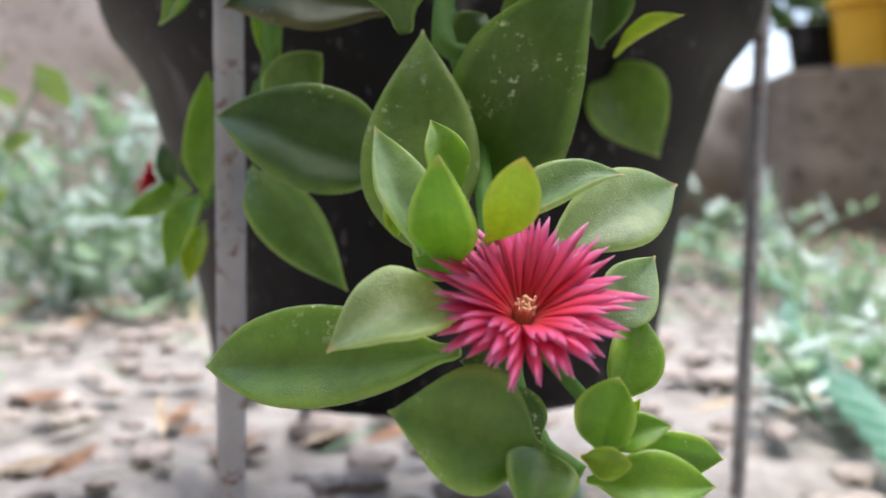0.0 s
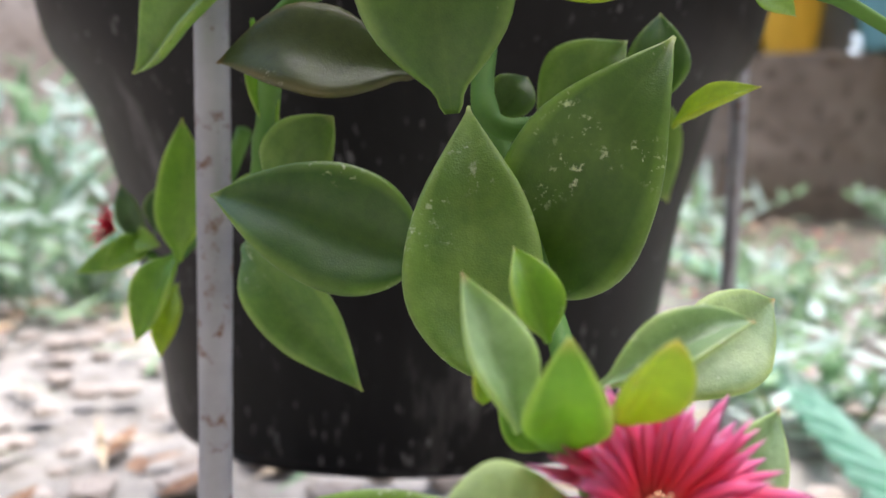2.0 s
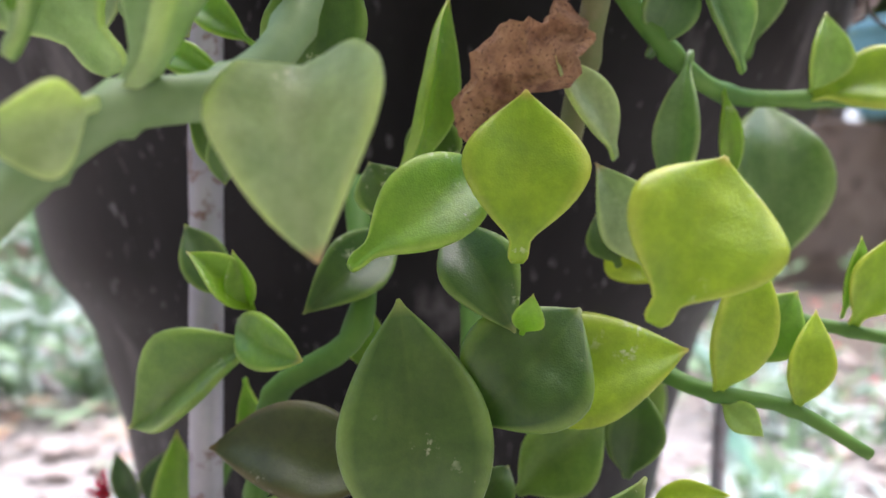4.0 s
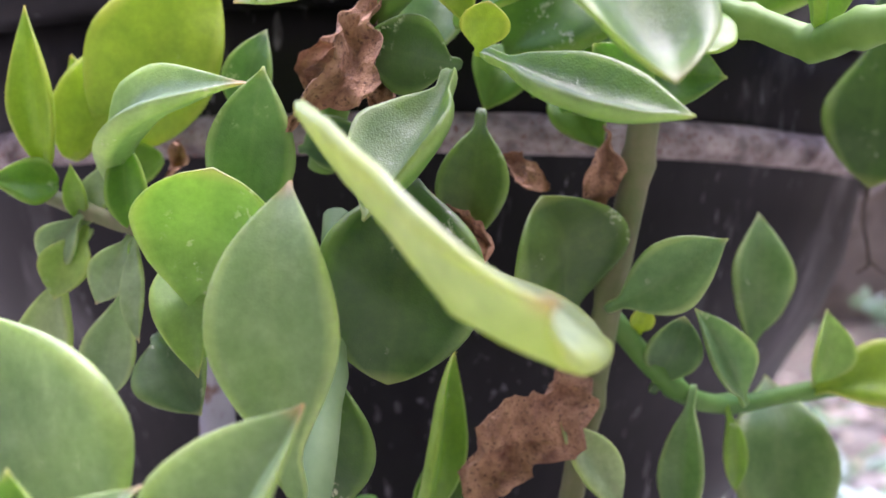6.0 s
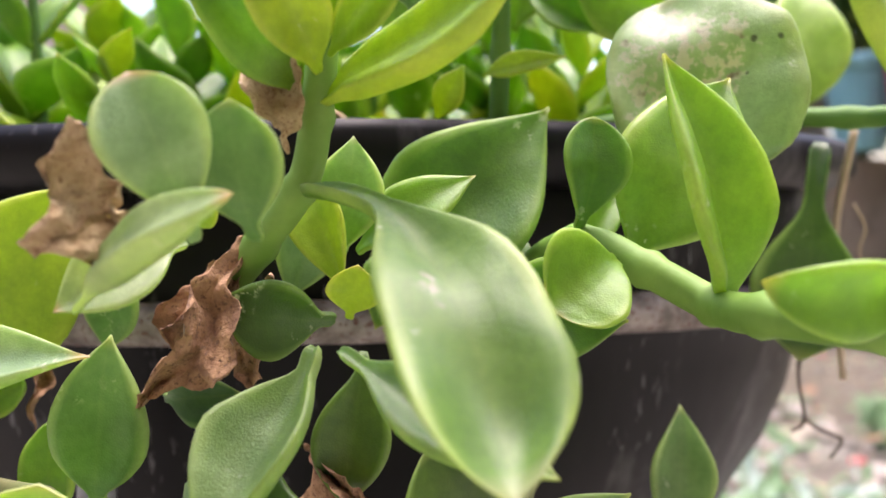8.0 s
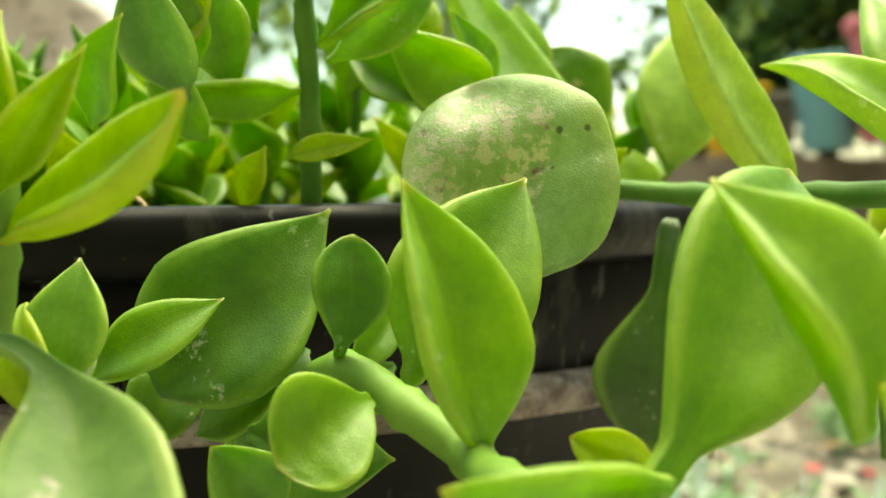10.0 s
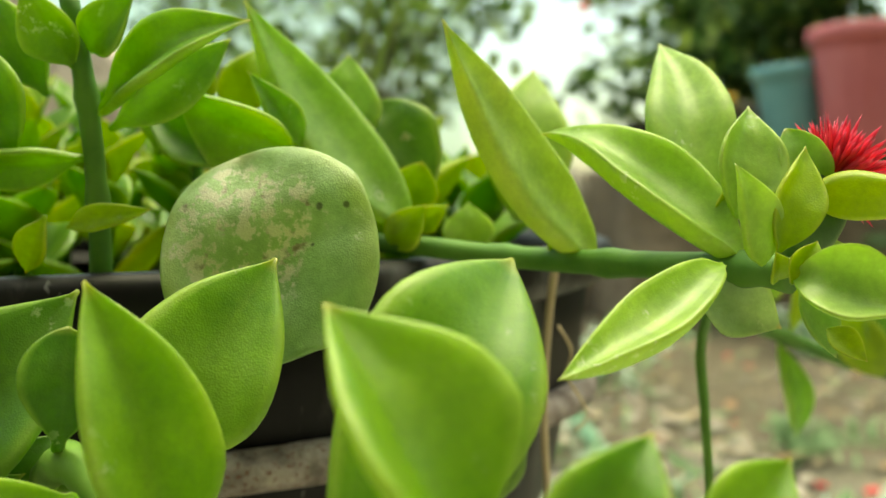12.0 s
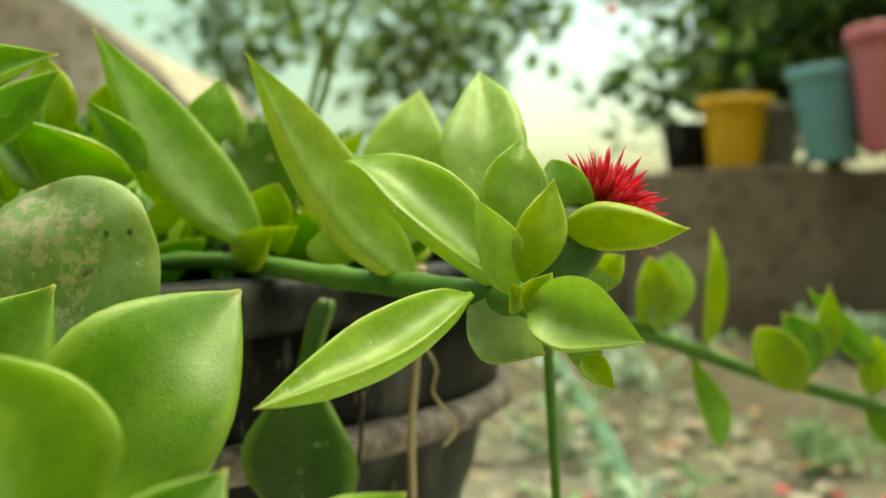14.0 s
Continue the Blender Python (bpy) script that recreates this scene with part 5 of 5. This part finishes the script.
# ---- rock at the ledge's end ----
bm = bmesh.new()
bmesh.ops.create_icosphere(bm, subdivisions=4, radius=1)
for v in bm.verts:
    v.co = Vector((0.50, 1.85, 0.15)) + Vector((v.co.x * 0.13, v.co.y * 0.12, v.co.z * 0.15)) * (1 + 0.25 * noise.noise(v.co * 1.6))
tagged(part("rock", bm, simple("pale_rock", (0.34, 0.30, 0.24), (0.5, 0.46, 0.38), 12, 0.95, 0.6, 0.01)), "rounded pale boulder at the end of the ledge", "rock")


# ---- bushes and weeds ----
def quad_leaf(bm, p, d, n, length, width):
    """A small creased leaf of six corners and a keel."""
    d = d.normalized()
    s = d.cross(n).normalized()
    n = s.cross(d)
    pts = [p, p + d * 0.35 * length + s * width / 2, p + d * 0.7 * length + s * width * 0.36, p + d * length, p + d * 0.7 * length - s * width * 0.36, p + d * 0.35 * length - s * width / 2]
    mid = bm.verts.new(p + d * 0.5 * length - n * 0.1 * width)
    vs = [bm.verts.new(q) for q in pts]
    for k in range(6):
        bm.faces.new((vs[k], vs[(k + 1) % 6], mid))


def bush(name, label, centre, size, count, leaf_len, mats, seed, category="bush"):
    """Branching limbs from the foot, and two crowns of many small leaves with gaps between clumps."""
    r = random.Random(seed)
    c = Vector(centre)
    ob = thing(name, label, category, at=(0, 0, 0))
    foot = Vector((c.x, c.y, c.z - size[2]))
    limbs = bmesh.new()
    clumps = []
    for k in range(26):
        q = Vector((r.gauss(0, 0.5), r.gauss(0, 0.5), r.gauss(0, 0.48)))
        if q.length > 1.1:
            q *= 1.1 / q.length
        end = c + Vector((q.x * size[0], q.y * size[1], q.z * size[2]))
        clumps.append(end)
        mid = foot.lerp(end, 0.55) + Vector((r.uniform(-0.1, 0.1), r.uniform(-0.1, 0.1), r.uniform(0, 0.15))) * size[0]
        tube([foot, mid, end], 0.007 * size[2] * 2, 0.002 * size[2] * 2, 6, 4, bm=limbs)
    tagged(part("branchwork", limbs, WOODY, ob), kind="stuff")
    for m, share in mats:
        bm = bmesh.new()
        for k in range(int(count * share)):
            e = r.choice(clumps)
            p = e + Vector((r.gauss(0, 0.16) * size[0], r.gauss(0, 0.16) * size[1], r.gauss(0, 0.16) * size[2]))
            d = Vector((r.gauss(0, 1), r.gauss(0, 1), r.gauss(-0.1, 0.7)))
            quad_leaf(bm, p, d, Vector((r.gauss(0, 0.5), r.gauss(0, 0.5), 1)), leaf_len * r.uniform(0.6, 1.3), leaf_len * r.uniform(0.35, 0.6))
        tagged(part("crown", bm, m, ob), kind="stuff")
    return ob


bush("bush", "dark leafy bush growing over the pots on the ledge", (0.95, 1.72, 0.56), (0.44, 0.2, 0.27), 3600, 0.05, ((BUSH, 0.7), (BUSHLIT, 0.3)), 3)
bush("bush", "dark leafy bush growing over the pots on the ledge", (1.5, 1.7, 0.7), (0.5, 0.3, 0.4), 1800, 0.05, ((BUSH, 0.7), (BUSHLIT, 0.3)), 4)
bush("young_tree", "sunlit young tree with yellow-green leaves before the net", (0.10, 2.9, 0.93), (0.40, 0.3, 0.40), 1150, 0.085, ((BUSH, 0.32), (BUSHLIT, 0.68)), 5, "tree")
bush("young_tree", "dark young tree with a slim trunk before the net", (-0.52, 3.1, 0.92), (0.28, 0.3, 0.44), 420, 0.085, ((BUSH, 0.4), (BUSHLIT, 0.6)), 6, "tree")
bush("weed", "low dark weed at the foot of the mud ledge", (1.05, 1.28, 0.14), (0.12, 0.08, 0.12), 60, 0.10, ((BUSH, 0.6), (WEED, 0.4)), 8, "weed")


def weed(label, x, y, height, spread, n, mats, seed, blade=0.02, name="weed"):
    """Thin leaning stems with narrow leaves all along."""
    r = random.Random(seed)
    ob = thing(name, label, "weed", "weeds on the ground", at=(0, 0, 0))
    stems = bmesh.new()
    leaves = [bmesh.new() for _ in mats]
    for k in range(n):
        foot = Vector((x + r.gauss(0, 0.3) * spread, y + r.gauss(0, 0.3) * spread, 0))
        top = foot + Vector((r.gauss(0, 0.5) * spread, r.gauss(0, 0.5) * spread, height * r.uniform(0.5, 1.1)))
        mid = foot.lerp(top, 0.5) + Vector((0, 0, 0.12 * height))
        tube([foot, mid, top], 0.0014, 0.0007, 5, 4, bm=stems)
        for j in range(12):
            p = foot.lerp(mid, j / 6) if j < 6 else mid.lerp(top, (j - 6) / 6)
            d = Vector((r.gauss(0, 1), r.gauss(0, 1), r.uniform(0.1, 1.0)))
            quad_leaf(r.choice(leaves), p, d, Vector((r.gauss(0, 0.4), r.gauss(0, 0.4), 1)), blade * r.uniform(0.6, 1.5), blade * r.uniform(0.25, 0.45))
    tagged(part("stalk", stems, WEED, ob), kind="stuff")
    for bm, m in zip(leaves, mats):
        tagged(part("foliage", bm, m, ob), kind="stuff")
    return ob


weed("pale blue-green weed with fine leaves on dry ground", -0.31, 0.47, 0.17, 0.10, 22, (WEEDPALE, WEED), 1, 0.030)
weed("pale blue-green weed with fine leaves on dry ground", -0.40, 0.62, 0.15, 0.12, 18, (WEEDPALE, WEED), 2, 0.030)
weed("low green weed on dry ground near the pot", -0.22, 0.42, 0.08, 0.07, 12, (WEED, WEEDPALE), 3, 0.026)
weed("low green weed on dry ground near the pot", 0.19, 0.62, 0.09, 0.09, 5, (WEED, WEEDPALE, WEED), 4, 0.026)
weed("low green weed on dry ground near the pot", 0.26, 0.36, 0.05, 0.09, 16, (WEED, WEEDPALE), 5, 0.022)
weed("low green weed on dry ground near the pot", 0.36, 0.95, 0.07, 0.10, 6, (WEED, WEEDPALE, WEED), 6, 0.030)
weed("low green weed on dry ground near the pot", 0.44, 0.60, 0.04, 0.06, 9, (WEED,), 7, 0.020)
weed("leafy green weed before the earthen bank", -0.36, 0.36, 0.19, 0.04, 4, (WEED, BUSHLIT), 9, 0.034)
weed("low green weed on dry ground near the pot", 0.17, 0.14, 0.035, 0.08, 14, (WEED, WEEDPALE), 10, 0.018)
weed("low green weed on dry ground near the pot", 0.75, 1.15, 0.06, 0.10, 12, (WEEDPALE, WEED), 12, 0.035)


# ---- a leafy sprig standing behind the pot's foot ----
sprig = thing("weed", "slim weed with small bright green leaves on dry ground", "weed", "weeds on the ground")
part("stalk", tube([(-0.196, 0.127, -0.005), (-0.193, 0.128, 0.071), (-0.181, 0.131, 0.107), (-0.166, 0.134, 0.138)], 0.0012, 0.0006, 6, 6), WEED, sprig)
for p, d, size in (((-0.170, 0.134, 0.143), (0.6, 0.1, -0.8), 24), ((-0.186, 0.131, 0.108), (0.9, 0, 0.25), 18), ((-0.190, 0.130, 0.082), (0.7, -0.1, 0.7), 15), ((-0.176, 0.133, 0.125), (-0.8, 0.1, 0.5), 16), ((-0.194, 0.128, 0.065), (-0.9, 0.1, 0.3), 18)):
    bm = bmesh.new()
    quad_leaf(bm, Vector(p), Vector(d), Vector((0.2, -0.9, 0.4)), size * MM, size * 0.5 * MM)
    part("leaf", bm, BUSHLIT, sprig)


# ---- litter on the ground ----
def lumps(name, label, mat, n, area, size, seed, flat=0.6):
    """Many small stones or clods, joined."""
    r = random.Random(seed)
    base = bmesh.new()
    bmesh.ops.create_icosphere(base, subdivisions=1, radius=1)
    ref = [v.co.copy() for v in base.verts]
    tri = [[v.index for v in f.verts] for f in base.faces]
    base.free()
    verts, faces = [], []
    for k in range(n):
        x, y = r.uniform(*area[0]), r.uniform(*area[1])
        s = size * r.uniform(0.4, 1.0) * (1.6 if r.random() < 0.08 else 1)
        a, o = r.uniform(0, 6.3), len(verts)
        sx = r.uniform(0.7, 1.4)
        for c in ref:
            q = c * (1 + 0.3 * noise.noise(c * 1.3 + Vector((k, 0, 0))))
            px, py = q.x * s * sx, q.y * s
            verts.append((x + px * math.cos(a) - py * math.sin(a), y + px * math.sin(a) + py * math.cos(a), max(q.z, -0.5) * s * flat + s * 0.15))
        faces += [[i + o for i in t] for t in tri]
    me = bpy.data.meshes.new(name)
    me.from_pydata(verts, [], faces)
    me.materials.append(mat)
    return tagged(new(name, me), label, "gravel", kind="stuff")


lumps("gravel", "pale gravel and clods strewn over the dry ground", STONE, 600, ((-0.9, 1.0), (-0.1, 1.0)), 0.0055, 21, 0.5)
lumps("clods", "brown earth clods strewn over the dry ground", EARTH, 1500, ((-0.9, 0.42), (-0.1, 0.9)), 0.010, 22, 0.45)
lumps("fallen_petals", "small fallen red petals on the ground", material("fallen_petal", (0.6, 0.06, 0.07), 0.6)[0], 16, ((0.2, 0.9), (0.45, 1.2)), 0.009, 23, 0.3)


def litter(name, label, mat, n, seed, length, width):
    r = random.Random(seed)
    bm = bmesh.new()
    for k in range(n):
        p = Vector((r.uniform(-0.8, 0.9), r.uniform(-0.05, 1.3), r.uniform(0.003, 0.012)))
        a = r.uniform(0, 6.3)
        quad_leaf(bm, p, Vector((math.cos(a), math.sin(a), r.uniform(-0.1, 0.3))), Vector((r.gauss(0, 0.4), r.gauss(0, 0.4), 1)), length * r.uniform(0.5, 1.4), width * r.uniform(0.5, 1.4))
    return tagged(part(name, bm, mat), label, "litter", kind="stuff")


litter("dead_leaves", "dry straw-coloured leaf litter on the ground", STRAW, 650, 31, 0.035, 0.0035)
litter("dead_leaves", "dark brown leaf litter on the ground", DRY, 200, 32, 0.025, 0.010)
litter("grass", "sparse green grass blades on the ground", WEED, 700, 33, 0.045, 0.004)

# ---- the mint-green net: a twisted strip on the ground, and a screen behind ----
strip = thing("net_strip", "twisted frayed strip of mint-green shade net on the ground", "net strip")
course = smooth_path([(0.135, -0.02, 0.006), (0.15, 0.064, 0.008), (0.19, 0.306, 0.010), (0.253, 0.521, 0.009), (0.275, 0.85, 0.010), (0.286, 1.2, 0.014)], 16)
for k in range(5):
    pts = [p + 0.006 * Vector((math.cos(i * 0.55 + k * 1.26), 0.2 * noise.noise(p * 40 + Vector((k, 0, 0))), 0.6 * math.sin(i * 0.55 + k * 1.26))) for i, p in enumerate(course)]
    part("strand", tube(pts, 0.0024, 0.0020, 6, 2, 0.6), NET, strip)
bm = bmesh.new()
cols, rows_n = 90, 8
g = []
for i in range(cols + 1):
    x = -4.0 + 4.48 * i / cols
    g.append([bm.verts.new((x, 3.7 + 0.05 * math.sin(x * 9) + 0.04 * noise.noise(Vector((x * 5, j, 0))), -0.02 + 1.75 * j / rows_n)) for j in range(rows_n + 1)])
for i in range(cols):
    for j in range(rows_n):
        bm.faces.new((g[i][j], g[i + 1][j], g[i + 1][j + 1], g[i][j + 1]))
bmesh.ops.solidify(bm, geom=bm.faces[:], thickness=0.004)
screen = tagged(part("backdrop", bm, SCREEN), "hanging mint-green shade net behind the young trees", "net", kind="structure")

# ---- stalks and twigs hanging at the rim ----
def stalk(name, label, mat, r, *pts):
    return tagged(part(name, tube([mm(p) for p in pts], r * MM, r * 0.8 * MM, 6, 6, 0.1), mat), label, name.replace("_", " "))


stalk("dry_stalk", "thin dry brown stalk hanging from the rim", STRAW, 0.75, (92, -70, 224), (91, -66, 210), (90, -68, 198), (90, -71, 183))
stalk("green_stalk", "thin green stalk hanging below the rosette", STEM, 0.85, (107, -100, 222), (110, -83, 211), (110.5, -83, 200), (111, -84, 186))
stalk("twig", "crooked thin dead twig hanging at the rim", STRAW, 0.28, (92, -70, 212), (94, -70, 208), (93.5, -69, 204), (96, -67, 200), (97, -67, 197), (95, -68, 195))
stalk("twig", "crooked thin dead twig beside the pot", TWIG, 0.35, (83, -78, 206), (82, -77, 195), (80, -77, 186), (81, -77, 178), (79, -77, 176))
stalk("twig", "crooked thin dead twig beside the pot", TWIG, 0.3, (81, -77, 178), (84, -76, 176), (88, -75, 174), (86, -75, 171))
stalk("tendril", "thin curled dry tendril hanging over the pot rim", DRYPALE, 0.35, (7, -95, 225), (9, -96, 225), (11, -97, 223), (9, -98, 220), (10, -98, 218), (9, -97, 215))
# two grass blades standing at the far rim of the pot
for blade in (((50.5, 80.0, 198.0), (53.6, 83.5, 245.8), (59.7, 84.6, 272.4), (63.1, 85.2, 288.4), (66.1, 85.7, 300.9), (69.1, 86.0, 309.7)), ((54.5, 52.0, 204.0), (58.2, 53.3, 244.5), (65.3, 54.1, 265.3), (68.4, 54.5, 276.5), (74.3, 55.1, 292.4), (79.3, 55.4, 302.0))):
    bm = tube([mm(p) for p in blade], 0.0013, 0.0007, 5, 6)
    tagged(part("grass_blade", bm, BUSHLIT), "slim upright grass blade growing in the pot", "grass", "grass in the pot")


# ---- young shoots crowded in the pot ----
FILL = random.Random(77)


def rosette(x, y, z, height, n, size, tones):
    """A short stem with pairs of leaves crossing, youngest at the top."""
    ob = thing("succulent_shoot", "young shoot with paired fleshy leaves in the pot", "succulent", "young shoots in the pot")
    lean = Vector((FILL.gauss(0, 0.25), FILL.gauss(-0.1, 0.25), 1)).normalized()
    foot = Vector((x, y, z))
    top = foot + lean * height
    stem(ob, 1.3, 0.8, foot, (foot + top) / 2 + Vector((FILL.uniform(-1, 1), FILL.uniform(-1, 1), 0)), top)
    turn = FILL.uniform(0, 3.14)
    for k in range(n):
        f = 0.5 + 0.5 * (k // 2) / max(1, (n - 1) // 2)
        a = turn + (k % 2) * math.pi + (k // 2) * math.pi / 2 + FILL.gauss(0, 0.25)
        rise = 0.35 + 1.3 * f * f + FILL.uniform(-0.2, 0.25)
        length = size * (1.15 - 0.55 * f) * FILL.uniform(0.85, 1.15)
        out = Vector((math.cos(a), math.sin(a), rise)).normalized()
        base = foot.lerp(top, f)
        face = Vector((-math.cos(a) * rise, -math.sin(a) * rise, 1))
        leaf(ob, base, base + out * length, length * FILL.uniform(0.46, 0.6), face, FILL.choice(tones), fold=FILL.uniform(0.15, 0.4), bend=FILL.uniform(-0.12, 0.08), nu=15, nk=16)
    return ob


for k in range(62):
    for _ in range(60):
        a, q = FILL.uniform(0, 6.283), 90 * math.sqrt(FILL.random())
        x, y = q * math.cos(a), q * math.sin(a)
        if y > -58 or (x < -20 and y > -80):
            break
    rosette(x, y, 204, FILL.uniform(24, 46), FILL.choice((6, 8, 8)), FILL.uniform(18, 28), "ggff" if FILL.random() < 0.6 else "gyy")

stalk("blossom_spray", "thin green flower stalk leaning out of the bush", BUSHLIT, 1.0, (640, 1560, 480), (560, 1400, 560), (440, 1230, 545), (373, 1141, 511))
bm = bmesh.new()
for k in range(5):
    quad_leaf(bm, Vector((0.373, 1.141, 0.511)), Vector((math.cos(k * 1.26), 0.3, math.sin(k * 1.26))), Vector((0, -1, 0.2)), 0.011, 0.010)
tagged(part("blossom", bm, PETAL), "small red blossom on a thin stalk", "flower")
